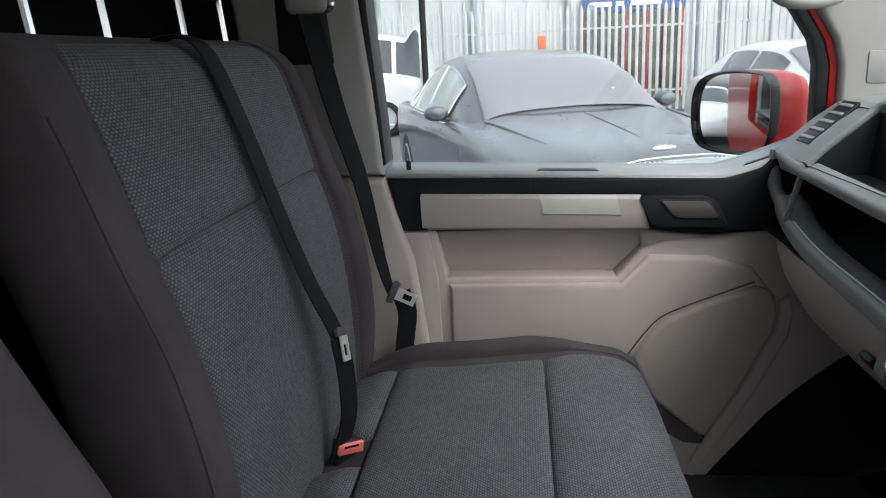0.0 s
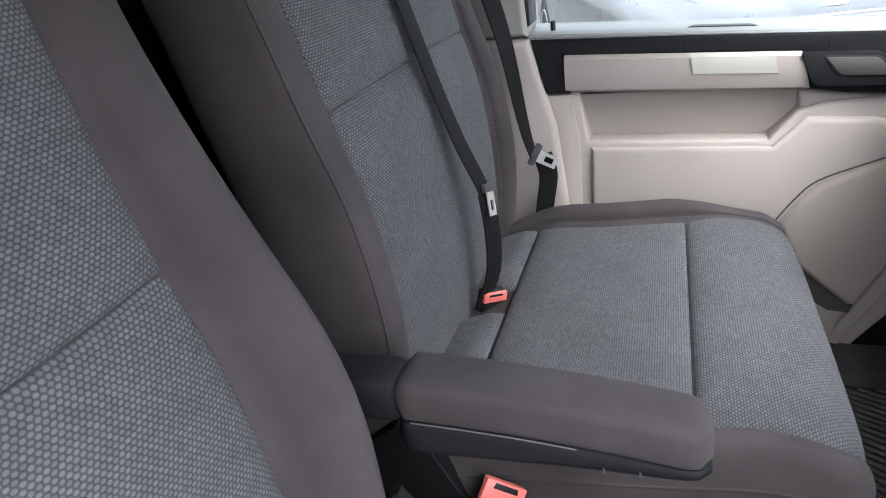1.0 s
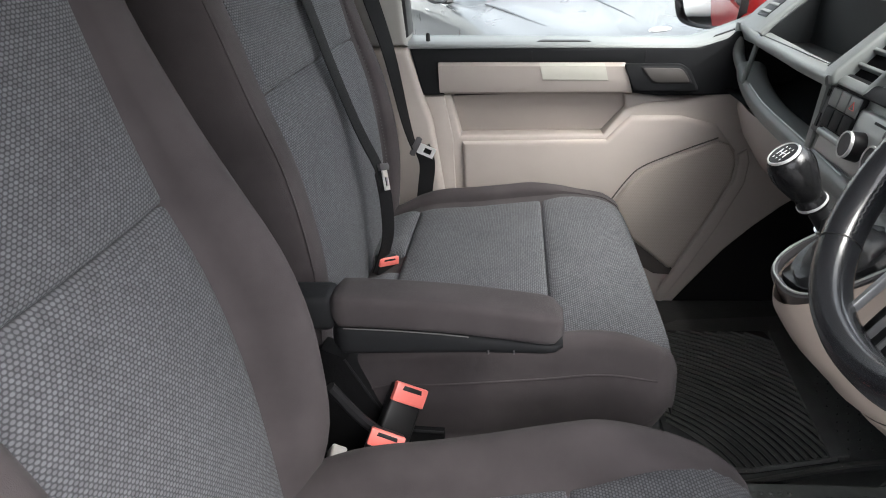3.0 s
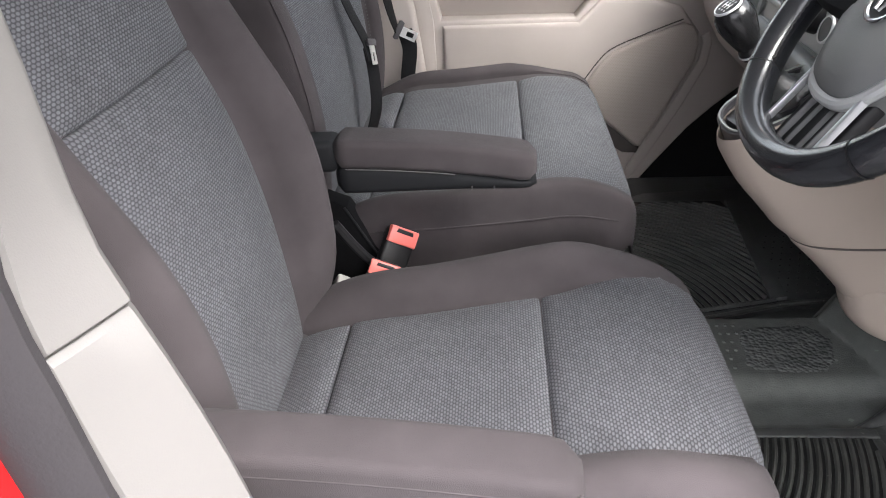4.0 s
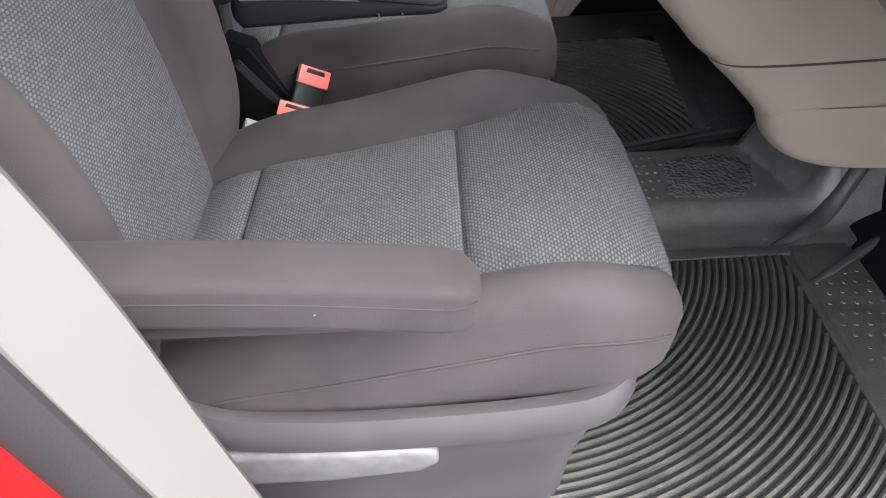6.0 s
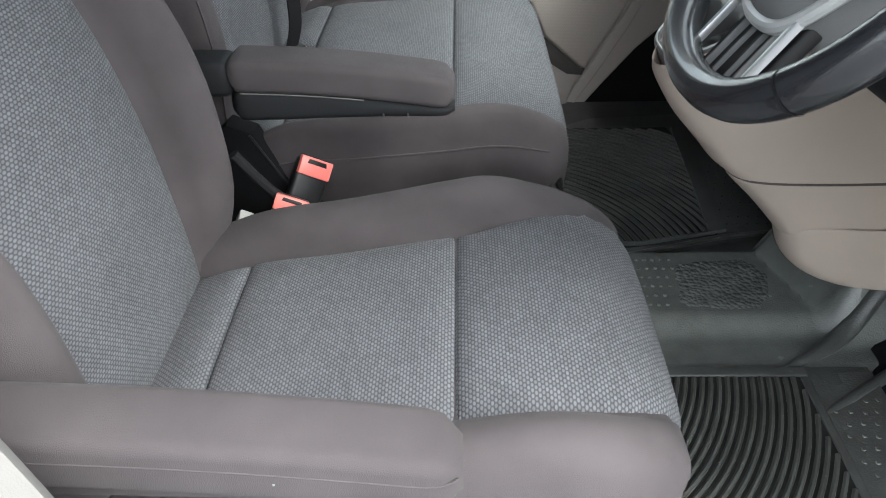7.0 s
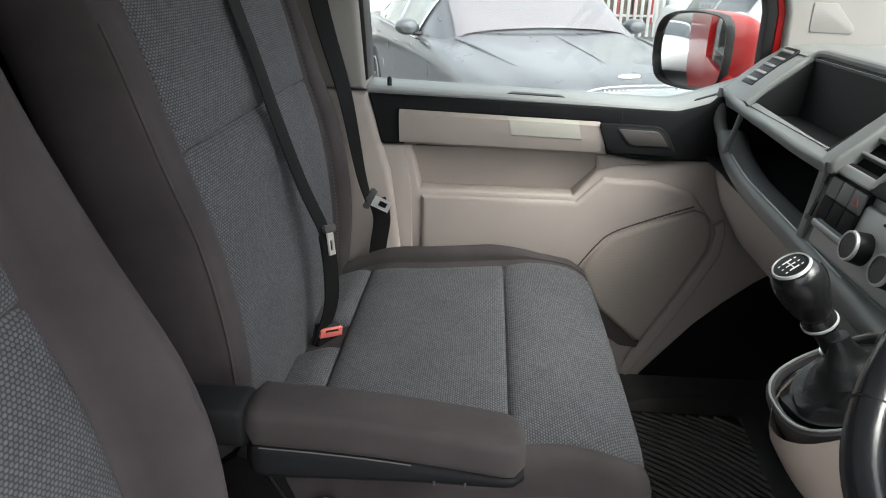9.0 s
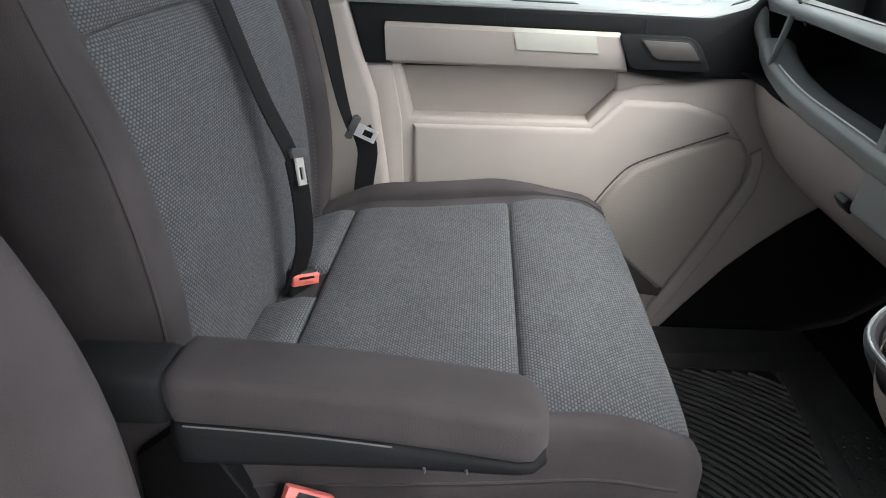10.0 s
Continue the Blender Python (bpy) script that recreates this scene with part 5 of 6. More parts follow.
EDGE3 = [(0.712, 0.800), (0.688, 0.799), (0.676, 0.790), (0.680, 0.763), (0.696, 0.728), (0.722, 0.702), (0.752, 0.687), (0.79, 0.678), (0.88, 0.672)]
PLAN = [(0.742, 0.45), (0.740, 0.20), (0.732, 0.12), (0.716, 0.07), (0.690, 0.030), (0.655, 0.007), (0.625, 0.0), (0.598, 0.010), (0.581, 0.040), (0.574, 0.12), (0.576, 0.28), (0.585, 0.48)]


def console_piece(edge, tapered, fat=0.0):
    """A lofted piece of the console: its rear edge profile swept round the plan; tapered: the top follows the gaiter's slope."""
    pts = smooth_path([(a, 0, b) for a, b in edge], 5)
    plan = smooth_path([(a, b, 0) for a, b in PLAN], 3)
    rows = []
    for k, p in enumerate(pts):
        t = k / (len(pts) - 1)
        row = []
        for q in plan:
            x, y = p.x + q.y, q.x
            rise = (min(1.17, 1.096 + 0.53 * (x - 0.535)) - 1.044) * max(0.0, 1 - 1.3 * t) if tapered else 0.0
            row.append((x, y + (0.662 - y) * -fat, p.z + rise))
        rows.append(row)
    return grid(rows, up=(-1, -0.5, 0))


part("console_body", console_piece(EDGE, True), TAN, console, "", 60)
part("console_lower", console_piece(EDGE2, False, -0.02), TAN, console, "", 60)
part("console_joint", rod([(0.5765 + b, a, 0.8815) for a, b in PLAN], 0.0022, 6, 4), GAP, console, "dark joint line")
part("console_foot", console_piece(EDGE3, False, 0.05), TAN, console, "", 60)

# ---- steering column panel and wheel ----
knee = thing("knee_panel", "beige lower dash panel under the steering wheel", "dashboard", "structure")
knee_rows = [[(x + 0.05 * math.cos(3 * (y - 0.25)), y, z) for y in np.linspace(-0.12, 0.60, 10)] for x, z in ((0.62, 1.13), (0.64, 1.10), (0.72, 1.02), (0.80, 0.94), (0.90, 0.90))]
part("knee_cover", grid(knee_rows, up=(-1, 0, -0.6)), BEIGE, knee, "", 60)
part("panel_top", slab([(0.62, -0.12), (0.62, 0.575), (0.9, 0.575), (0.9, -0.12)], 1.16, 1.12, 0.01, "xy"), DASH, knee, "grey instrument panel shelf")
part("column_shroud", rod([(0.54, 0.29, 1.245), (0.62, 0.29, 1.19), (0.75, 0.29, 1.12)], 0.062, 20), DARK, knee, "dark steering column shroud")

wheel = thing("steering_wheel", "black leather steering wheel with chrome trim", "steering wheel")
WC, TILT_W = Vector((0.478, 0.29, 1.312)), 36
wm = Matrix.Translation(WC) @ pose(0, 0, 0, 0, -(90 - TILT_W), 0)
R = 0.172
rim_rows = []
for k in range(72):
    a = 2 * math.pi * k / 72
    cx, cy = math.cos(a), math.sin(a)
    flat = 1.0 - 0.045 * max(0.0, -cx) ** 6
    rim_rows.append([wm @ Vector(((R + 0.0180 * math.cos(b)) * cx * flat, (R + 0.0180 * math.cos(b)) * cy, 0.0205 * math.sin(b))) for b in np.linspace(0, 2 * math.pi, 16, endpoint=False)])
part("rim", grid(rim_rows, close_u=True, close_v=True), RIM_LEATHER, wheel, "black leather rim", 60)
for a in (130, 230, 50, 310):
    ar = radians(a)
    ringp = [wm @ Vector(((R + 0.0185 * math.cos(b)) * math.cos(ar + o), (R + 0.0185 * math.cos(b)) * math.sin(ar + o), 0.0210 * math.sin(b))) for o in (-0.006, 0.006) for b in np.linspace(0, 2 * math.pi, 16, endpoint=False)]
    part("rim_seam", grid([ringp[:16], ringp[16:]], close_v=True), BLACK, wheel)
for sgn in (1, -1):
    lace = [wm @ Vector(((R - 0.0184) * math.cos(a), (R - 0.0184) * math.sin(a) * sgn, 0.004 + 0.0018 * (k % 2))) for k, a in enumerate(np.linspace(radians(52), radians(128), 56))]
    part("rim_lacing", rod(lace, 0.0008, 5, 1, smooth=False), STITCH, wheel, "cross stitching inside the rim")
air = []
pad = [(0.060, 0.060), (0.072, 0.0), (0.060, -0.060), (0.02, -0.088), (-0.04, -0.070), (-0.082, -0.042), (-0.092, 0.0), (-0.082, 0.042), (-0.04, 0.070), (0.02, 0.088)]
pad = [(p.x, p.y) for p in smooth_path([(a, b, 0) for a, b in pad], 4, True)]
for s, h in ((0.98, -0.045), (1.0, -0.02), (0.99, 0.006), (0.94, 0.016), (0.75, 0.022), (0.4, 0.026), (0.02, 0.027)):
    air.append([wm @ Vector((a * s, b * s, h - 0.012)) for a, b in pad])
part("airbag_pad", grid(air, close_v=True, caps=True), PADSKIN, wheel, "grained dark grey airbag cover", 50)
part("pad_trim", rod([wm @ Vector((a * 1.02, b * 1.02, -0.008)) for a, b in pad[12:34]], 0.0068, 10, 2), SATIN, wheel, "satin chrome trim")
part("emblem_ring", rod([wm @ Vector((0.008 + 0.026 * math.cos(a), 0.026 * math.sin(a), 0.0155)) for a in np.linspace(0, 2 * math.pi, 24, endpoint=False)], 0.003, 8, 1, True), CHROME, wheel, "chrome emblem ring")
bm = lathe([(0, 0.013), (0.025, 0.013), (0.024, 0.016), (0, 0.0165)], wm @ Matrix.Translation((0.008, 0, 0)), 24)
part("emblem_disc", bm, BLACK, wheel)
for sgn in (1, -1):
    part("emblem_bar", rod([wm @ Vector((0.024, sgn * 0.013, 0.018)), wm @ Vector((-0.008, sgn * 0.003, 0.018))], 0.0022, 6, 1), CHROME, wheel)
    spoke = [wm @ Vector(p) for p in ((0.0, sgn * 0.06, -0.012), (-0.005, sgn * 0.11, -0.006), (0.0, sgn * 0.172, 0.0))]
    part("side_spoke", rod(spoke, lambda t: 0.026 - 0.008 * t, 10), DARK, wheel, "black side spoke")
    for name, poly, h0, mat, lab in (("lower_spoke", [(-0.055, 0.051), (-0.055, 0.058), (-0.150, 0.062), (-0.166, 0.058), (-0.168, 0.032), (-0.164, 0.032), (-0.162, 0.053), (-0.150, 0.0565)], -0.004, SPOKE, "satin chrome lower spoke frame"),
                                     ("spoke_bar", [(-0.085, 0.027), (-0.085, 0.030), (-0.158, 0.0325), (-0.158, 0.029)], -0.014, PADSKIN, "thin grey spoke bar"),
                                     ("spoke_bar", [(-0.080, 0.010), (-0.080, 0.0128), (-0.160, 0.0145), (-0.160, 0.011)], -0.016, PADSKIN, "thin grey spoke bar")):
        bm = slab([(a, b * sgn) for a, b in poly], h0, h0 - 0.008, 0.0018, "xy", segments=2)
        bmesh.ops.transform(bm, matrix=wm, verts=bm.verts)
        part(name, bm, mat, wheel, lab)
part("spoke_web", rbox(0, 0, 0, 0.10, 0.105, 0.018, 0.006), BLACK, wheel, "black lower spoke web").matrix_local = wm @ Matrix.Translation((-0.118, 0, -0.030))
part("hub", rod([wm @ Vector((0, 0, -0.02)), wm @ Vector((0, 0, -0.16))], 0.055, 20, 2), BLACK, wheel)
for sgn in (1, -1):
    part("stalk", rod([wm @ Vector((0.02, sgn * 0.05, -0.06)), wm @ Vector((0.03, sgn * 0.13, -0.055)), wm @ Vector((0.035, sgn * 0.15, -0.05))], 0.009, 10), BLACK, wheel, "black column stalk")
binn = thing("instrument_cowl", "dark instrument cowl behind the steering wheel", "dashboard", "structure")
part("cowl", slab([(0.60, 1.14), (0.60, 1.33), (0.66, 1.42), (0.86, 1.42), (0.86, 1.14)], -0.10, 0.60, 0.02, both=True), DASH, binn)

# ---- floor mats ----
mat_p = thing("floor_mat", "black ribbed rubber mat in the passenger footwell", "floor mat")
part("mat_sheet", slab([(0.40, 0.84), (0.50, 0.835), (0.72, 0.90), (0.86, 0.92), (0.86, 1.50), (0.52, 1.47), (0.40, 1.40)], FLOOR, FLOOR - 0.012, 0.003, "xy"), RUBBER, mat_p)
part("rib_field", slab([(0.40, 0.87), (0.52, 0.87), (0.716, 0.915), (0.745, 1.28), (0.72, 1.41), (0.40, 1.41)], FLOOR + 0.0015, FLOOR - 0.004, 0, "xy"), RECESS_SHADE, mat_p)
part("mat_edge", rod([(0.48, 0.836, FLOOR), (0.60, 0.868, FLOOR + 0.002), (0.73, 0.905, FLOOR + 0.002), (0.86, 0.925, FLOOR)], 0.006, 8), RIBBER, mat_p)


def rib(parent, pts, r=0.0056):
    part("rib", rod(pts, r, 6, 1, smooth=False), RIBBER, parent)


for k in range(32):
    r0 = 0.30 + 0.0172 * k
    pts = []
    for a in np.linspace(0.05, 1.45, 150):
        x, y = 0.22 + r0 * math.cos(a), 0.80 + r0 * math.sin(a)
        if 0.41 < x < 0.705 + 0.06 * (y - 0.92) and y > max(0.884, 0.884 + 0.25 * (x - 0.54)) and y < 1.40:
            pts.append((x, y, FLOOR + 0.0022))
    if len(pts) > 8:
        rib(mat_p, pts[:-1:5] + pts[-1:])
for a, b in (((0.410, 0.882), (0.545, 0.882)), ((0.545, 0.882), (0.712, 0.922))):
    part("rib_border", rod([(a[0], a[1], FLOOR + 0.001), (b[0], b[1], FLOOR + 0.001)], 0.0065, 6, 1), RUBBER, mat_p)
part("mat_border", slab([(0.699, 0.916), (0.738, 0.926), (0.770, 1.40), (0.730, 1.40)], FLOOR + 0.0085, FLOOR - 0.002, 0.003, "xy"), RUBBER, mat_p, "flat mat border")
mat_d = thing("floor_mat", "black rubber driver mat with curved ribs", "floor mat")
part("mat_sheet", slab([(0.16, -0.12), (0.86, -0.12), (0.86, 0.53), (0.16, 0.53)], FLOOR, FLOOR - 0.012, 0.003, "xy"), RUBBER, mat_d)
part("rib_field", slab([(0.17, -0.11), (0.735, -0.11), (0.735, 0.508), (0.17, 0.508)], FLOOR + 0.0015, FLOOR - 0.004, 0, "xy"), RECESS_SHADE, mat_d)
for k in range(44):
    r0 = 0.30 + 0.0135 * k
    pts = []
    for a in np.linspace(-0.05, -1.62, 190):
        x, y = 0.20 + r0 * math.cos(a), 0.585 + r0 * math.sin(a)
        if 0.18 < x < 0.732 and -0.11 < y < 0.503:
            pts.append((x, y, FLOOR + 0.0022))
    if len(pts) > 8:
        rib(mat_d, pts[:-1:5] + pts[-1:], 0.0045)
part("mat_bar", rbox(0.60, 0.515, FLOOR + 0.001, 0.30, 0.022, 0.008, 0.003), RUBBER, mat_d)
part("mat_border", rbox(0.743, 0.195, FLOOR + 0.0005, 0.016, 0.61, 0.006, 0.0025), RUBBER, mat_d)
tunnel = thing("floor_tunnel", "moulded black rubber floor hump with dotted tread", "floor", "structure")


def ease(t):
    t = min(1.0, max(0.0, t))
    return t * t * (3 - 2 * t)


def hump_z(x, y):
    """Height of the moulded hump: a low step, a flat top and a ramp that climbs to the console."""
    climb = 0.085 * ease((x - 0.752 - 0.30 * (0.83 - max(y, 0.66))) / 0.062)
    return FLOOR - 0.010 + 0.006 * ease((y - 0.522) / 0.02) + 0.026 * ease((y - 0.598) / 0.048) * (1 - ease((y - 0.825) / 0.02)) + climb * ease((y - 0.575) / 0.07)


tun = [[(x, y, hump_z(x, y)) for y in np.linspace(0.522, 0.847, 44)] for x in np.linspace(0.36, 0.95, 60)]
part("hump", grid(tun, up=(0, 0, 1)), WET, tunnel, "wet textured rubber hump")
patch = []
for f in (0.02, 0.25, 0.5, 0.75, 0.92, 1.0):
    ring = []
    for a in np.linspace(0, 2 * math.pi, 56, endpoint=False):
        px, py = (math.copysign(abs(v) ** 0.55, v) for v in (math.cos(a), math.sin(a)))
        wob = f * (1 + 0.04 * math.sin(5 * a + 1.3) + 0.03 * math.sin(11 * a))
        x, y = 0.664 + 0.090 * px * wob + 0.012 * py * wob, 0.725 + 0.075 * py * wob
        ring.append((x, y, hump_z(x, y) + (0.0014 if f < 1 else -0.002)))
    patch.append(ring)
part("tread_patch", grid(patch, close_v=True, up=(0, 0, 1)), PEBBLE, tunnel, "glossy pebbled rubber tread", 60)
dots = bmesh.new()
for i in range(8):
    for j in range(6):
        x, y = 0.500 + 0.0165 * i, 0.665 + 0.027 * j
        if x < 0.556 + 0.25 * (y - 0.655):
            d = bmesh.ops.create_cone(dots, cap_ends=True, segments=8, radius1=0.0045, radius2=0.0028, depth=0.004)
            bmesh.ops.translate(dots, vec=(x, y, hump_z(x, y) + 0.001), verts=d["verts"])
tagged(part("tread_dots", dots, WET, tunnel), kind="stuff")
dots = bmesh.new()
for i in range(5):
    for j in range(10):
        x, y = 0.748 + 0.022 * i + 0.011 * (j % 2), 0.955 + 0.028 * j
        d = bmesh.ops.create_cone(dots, cap_ends=True, segments=6, radius1=0.0030, radius2=0.0016, depth=0.003)
        bmesh.ops.translate(dots, vec=(x, y, FLOOR + 0.0008), verts=d["verts"])
# Dark cones stand in for shaded holes in the mat.
tagged(part("mat_dots", dots, RECESS_SHADE, mat_p), kind="stuff")
ridge = [(0.715, 0.528), (0.78, 0.558), (0.85, 0.60), (0.92, 0.645), (1.0, 0.69)]
part("hump_ridge", rod([(x, y, hump_z(x, y) + 0.001) for x, y in ridge], lambda t: 0.004 + 0.013 * min(1.0, 2.5 * t), 16), RUBBER, tunnel)
ridge = [(0.73, 0.417), (0.80, 0.458), (0.87, 0.502), (0.94, 0.545)]
part("tread_ridge", rod([(x, y, FLOOR - 0.004) for x, y in ridge], lambda t: 0.004 + 0.006 * min(1.0, 3 * t), 14), RUBBER, tunnel)
dots = bmesh.new()
rnd = random.Random(5)
for i in range(6):
    for j in range(24):
        x, y = 0.765 + 0.022 * i + 0.011 * (j % 2) + rnd.uniform(-0.0015, 0.0015), -0.10 + 0.0240 * j + rnd.uniform(-0.002, 0.002)
        worn = rnd.uniform(0.5, 1.0)
        if rnd.random() < 0.15 or x > 0.86:
            continue
        d = bmesh.ops.create_cone(dots, cap_ends=True, segments=8, radius1=0.0048, radius2=0.0030, depth=0.004)
        bmesh.ops.translate(dots, vec=(x, y, FLOOR - 0.0016 + 0.0024 * worn), verts=d["verts"])
tagged(part("side_tread", dots, WET, tunnel), kind="stuff")
side = [[(x, y, FLOOR + 0.0006 + 0.0008 * math.sin(31 * x + 17 * y) * math.sin(23 * y - 9 * x)) for y in np.linspace(-0.11, 0.515, 26)] for x in np.linspace(0.752, 0.86, 7)]
part("side_sheet", grid(side, up=(0, 0, 1)), RUBBER, tunnel, "wet worn rubber floor beside the mat")

# ---- outdoors ----
ground = grid([[(x, y, -0.0) for y in (-400, -40, -10, 0, 10, 40, 400)] for x in (-400, -40, -10, 0, 10, 40, 400)], up=(0, 0, 1))
whole("ground", ground, ASPHALT, "wet grey asphalt of a car park", "ground", "structure")


def car(name, label, m, spec, paint, glass_front, category="car"):
    """A parked car. spec: length, half-width, stations of (distance from the nose, deck height, shoulder height, half-width), cabin of (d, height, half-width)."""
    c = thing(name, label, category)
    c.matrix_world = m
    st = spec["body"]
    top, sh, wd = hermite([(s[0], s[1]) for s in st]), hermite([(s[0], s[2]) for s in st]), hermite([(s[0], s[3]) for s in st])
    L = st[-1][0]
    rows = []
    for d in [0.0, 0.015, 0.05, 0.12, 0.22, 0.35] + list(np.linspace(0.5, L - 0.5, 30)) + [L - 0.35, L - 0.2, L - 0.08, L]:
        z, s, w = top(d), sh(d), wd(d)
        nose = max(0.0, 1 - d / 0.12)
        zb = 0.22 + 0.12 * nose**2
        pts = [(0, z), (0.35 * w, z - 0.004), (0.62 * w, z - 0.018 + spec["crease"]), (0.80 * w, z - 0.05), (0.93 * w, s + 0.02), (w, s - 0.06), (w * 1.005, (s + zb) / 2), (w * 0.985, zb + 0.08), (w * 0.93, zb), (0, zb)]
        sm = smooth_path([(a, b, 0) for a, b in pts], 3)
        rows.append([(p.x, d, p.y) for p in sm] + [(-p.x, d, p.y) for p in sm[::-1][1:-1]])
    part("body", grid(rows, close_v=True, caps=True), paint, c, "", 50)
    cab = spec["cabin"]
    ct, cw = hermite([(s[0], s[1]) for s in cab]), hermite([(s[0], s[2]) for s in cab])

    def shell(d0, d1, f0, f1, off, n=12):
        """A strip of the cabin's skin between two distances, and two fractions from the middle of the roof to the waist."""
        rr = []
        for d in np.linspace(d0, d1, n):
            z, w = ct(d), cw(d)
            zb, wb = sh(d) - 0.02, wd(d) * 0.95
            sec = smooth_path([(0, z, 0), (0.5 * w, z - 0.012, 0), (0.85 * w, z - 0.045, 0), (w, z - 0.11, 0), ((w + wb) / 2 + 0.015, (z - 0.11 + zb) / 2, 0), (wb, zb, 0)], 5)
            lo, hi = f0 * (len(sec) - 1), f1 * (len(sec) - 1)
            row = []
            for q in np.linspace(lo, hi, 10):
                a, b = sec[int(q)], sec[min(int(q) + 1, len(sec) - 1)]
                p = a.lerp(b, q - int(q))
                row.append((p.x * (1 + off), d, p.y + off * 0.6))
            rr.append(row)
        return rr
    both = []
    for d in np.linspace(cab[0][0], cab[-1][0], 40):
        half = shell(d, d, 0, 1, 0.0, 1)[0]
        both.append(half[::-1] + [(-x, y, z) for x, y, z in half[1:]])
    part("cabin", grid(both, up=(0, 0, 1)), paint, c, "", 50)
    fw = []
    d0, d1 = spec["screen"]
    for d in np.linspace(d0, d1, 14):
        half = shell(d, d, 0, spec["screen_f"], 0.012, 1)[0]
        fw.append([(x, y - 0.006, z + 0.006) for x, y, z in half[::-1]] + [(-x, y - 0.006, z + 0.006) for x, y, z in half[1:]])
    part("windscreen", grid(fw, up=(0, -0.5, 1)), glass_front, c, "pale reflective windscreen")
    for a, b in spec["windows"]:
        for sgn in (1, -1):
            rr = [[(sgn * x, y, z) for x, y, z in row] for row in shell(a, b, 0.62, 0.97, 0.014)]
            if spec.get("glass"):
                edge = rr[0] + [r[-1] for r in rr[1:-1]] + rr[-1][::-1] + [r[0] for r in rr[-2:0:-1]]
                part("window_trim", rod([Vector(q) for q in edge], 0.011, 6, 1, True, smooth=False), CHROME, c, "chrome window frame")
            part("side_window", grid(rr, up=(sgn, 0, 0)), spec.get("glass", CARGLASS), c, "side glass")
    for d in spec["wheels"]:
        for sgn in (1, -1):
            wmx = pose(sgn * (wd(d) - 0.10), d, 0.35, 0, 90, 0)
            w = part("wheel", lathe([(0.20, -0.11), (0.33, -0.11), (0.35, -0.08), (0.35, 0.08), (0.33, 0.11), (0.24, 0.118), (0.22, 0.10), (0.20, -0.05)], wmx, 32), BLACK, c, "black tyre with alloy rim")
            part("rim", lathe([(0, 0.10 * sgn), (0.06, 0.112 * sgn), (0.10, 0.085 * sgn), (0.20, 0.10 * sgn), (0.225, 0.121 * sgn), (0.235, 0.10 * sgn)], wmx, 20), SILVER, w)
    for sgn in (1, -1):
        mx, my, mz = spec["mirror"]
        mr = [[(sgn * (mx + 0.10 + 0.10 * math.cos(a) * f), my + off, mz + 0.065 * math.sin(a) * f) for a in np.linspace(0, 2 * math.pi, 18, endpoint=False)] for off, f in ((-0.07, 0.2), (-0.06, 0.7), (-0.02, 0.98), (0.03, 1.0), (0.05, 0.95), (0.05, 0.05))]
        mo = part("wing_mirror", grid(mr, close_v=True, caps=True), paint, c)
        part("mirror_arm", rod([(sgn * (mx - 0.06), my + 0.02, mz - 0.06), (sgn * (mx + 0.06), my, mz - 0.05)], 0.018, 8), BLACK, mo)
    for dd, sz in spec.get("lamps", ()):
        for sgn in (1, -1):
            lx, lz = sz[0], sz[1]
            part("headlamp", lathe([(0, 0.0), (sz[2] * 0.5, 0.012), (sz[2], 0.0), (sz[2] * 1.12, -0.02), (sz[2], -0.06)], pose(sgn * lx, dd, lz, 62, 0, sgn * 14), 24), CHROME, c, "round chrome ringed headlamp")
    return c, top, sh, wd


SALOON = dict(glass=SKY_SIDEGLASS, body=[(0.0, 0.62, 0.58, 0.78), (0.10, 0.80, 0.70, 0.86), (0.30, 0.885, 0.78, 0.91), (0.7, 0.94, 0.84, 0.945), (1.2, 0.995, 0.90, 0.965), (1.65, 1.035, 0.945, 0.975), (2.2, 1.0, 0.96, 0.98), (3.2, 1.0, 0.975, 0.985), (4.2, 1.02, 0.98, 0.97), (5.0, 1.0, 0.92, 0.92), (5.28, 0.85, 0.8, 0.85)],
              cabin=[(1.62, 1.02, 0.78), (1.9, 1.19, 0.755), (2.25, 1.36, 0.72), (2.6, 1.462, 0.695), (3.0, 1.51, 0.685), (3.5, 1.495, 0.68), (4.0, 1.38, 0.68), (4.5, 1.17, 0.70), (4.8, 1.02, 0.71)],
              crease=0.012, screen=(1.68, 2.56), screen_f=0.50, windows=((2.25, 2.95), (3.02, 3.75), (3.82, 4.2)), wheels=(0.95, 4.1), mirror=(0.93, 2.15, 1.04),
              lamps=((0.13, (0.60, 0.705, 0.105)), (0.17, (0.80, 0.715, 0.075))))
heading = 18.0
nose = Vector((1.07, 4.30, 0.0))
saloon, s_top, s_sh, s_wd = car("parked_saloon", "dark grey luxury saloon parked beside the van", pose(nose.x, nose.y, 0, 0, 0, heading), SALOON, CARPAINT, SKY_SCREEN)
gr = bmesh.new()
for sgn in (1, -1):
    for i in range(-9, 16):
        a = 0.02 + 0.03 * i
        x0, x1 = a, a + 0.17 * sgn
        z0, z1 = 0.62, 0.845
        p, q = Vector((x0 if sgn > 0 else x0 + 0.17, 0.0, z0)), Vector((x1 if sgn > 0 else x0, 0.0, z1))
        if max(abs(p.x), abs(q.x)) < 0.40:
            yb = lambda z: 0.10 * (z - 0.62) / 0.22 - 0.006
            merge(gr, rod([(p.x, yb(p.z), p.z), (q.x, yb(q.z), q.z)], 0.0035, 5, 1, smooth=False))
part("mesh_grille", gr, SATIN, saloon, "chrome mesh grille")
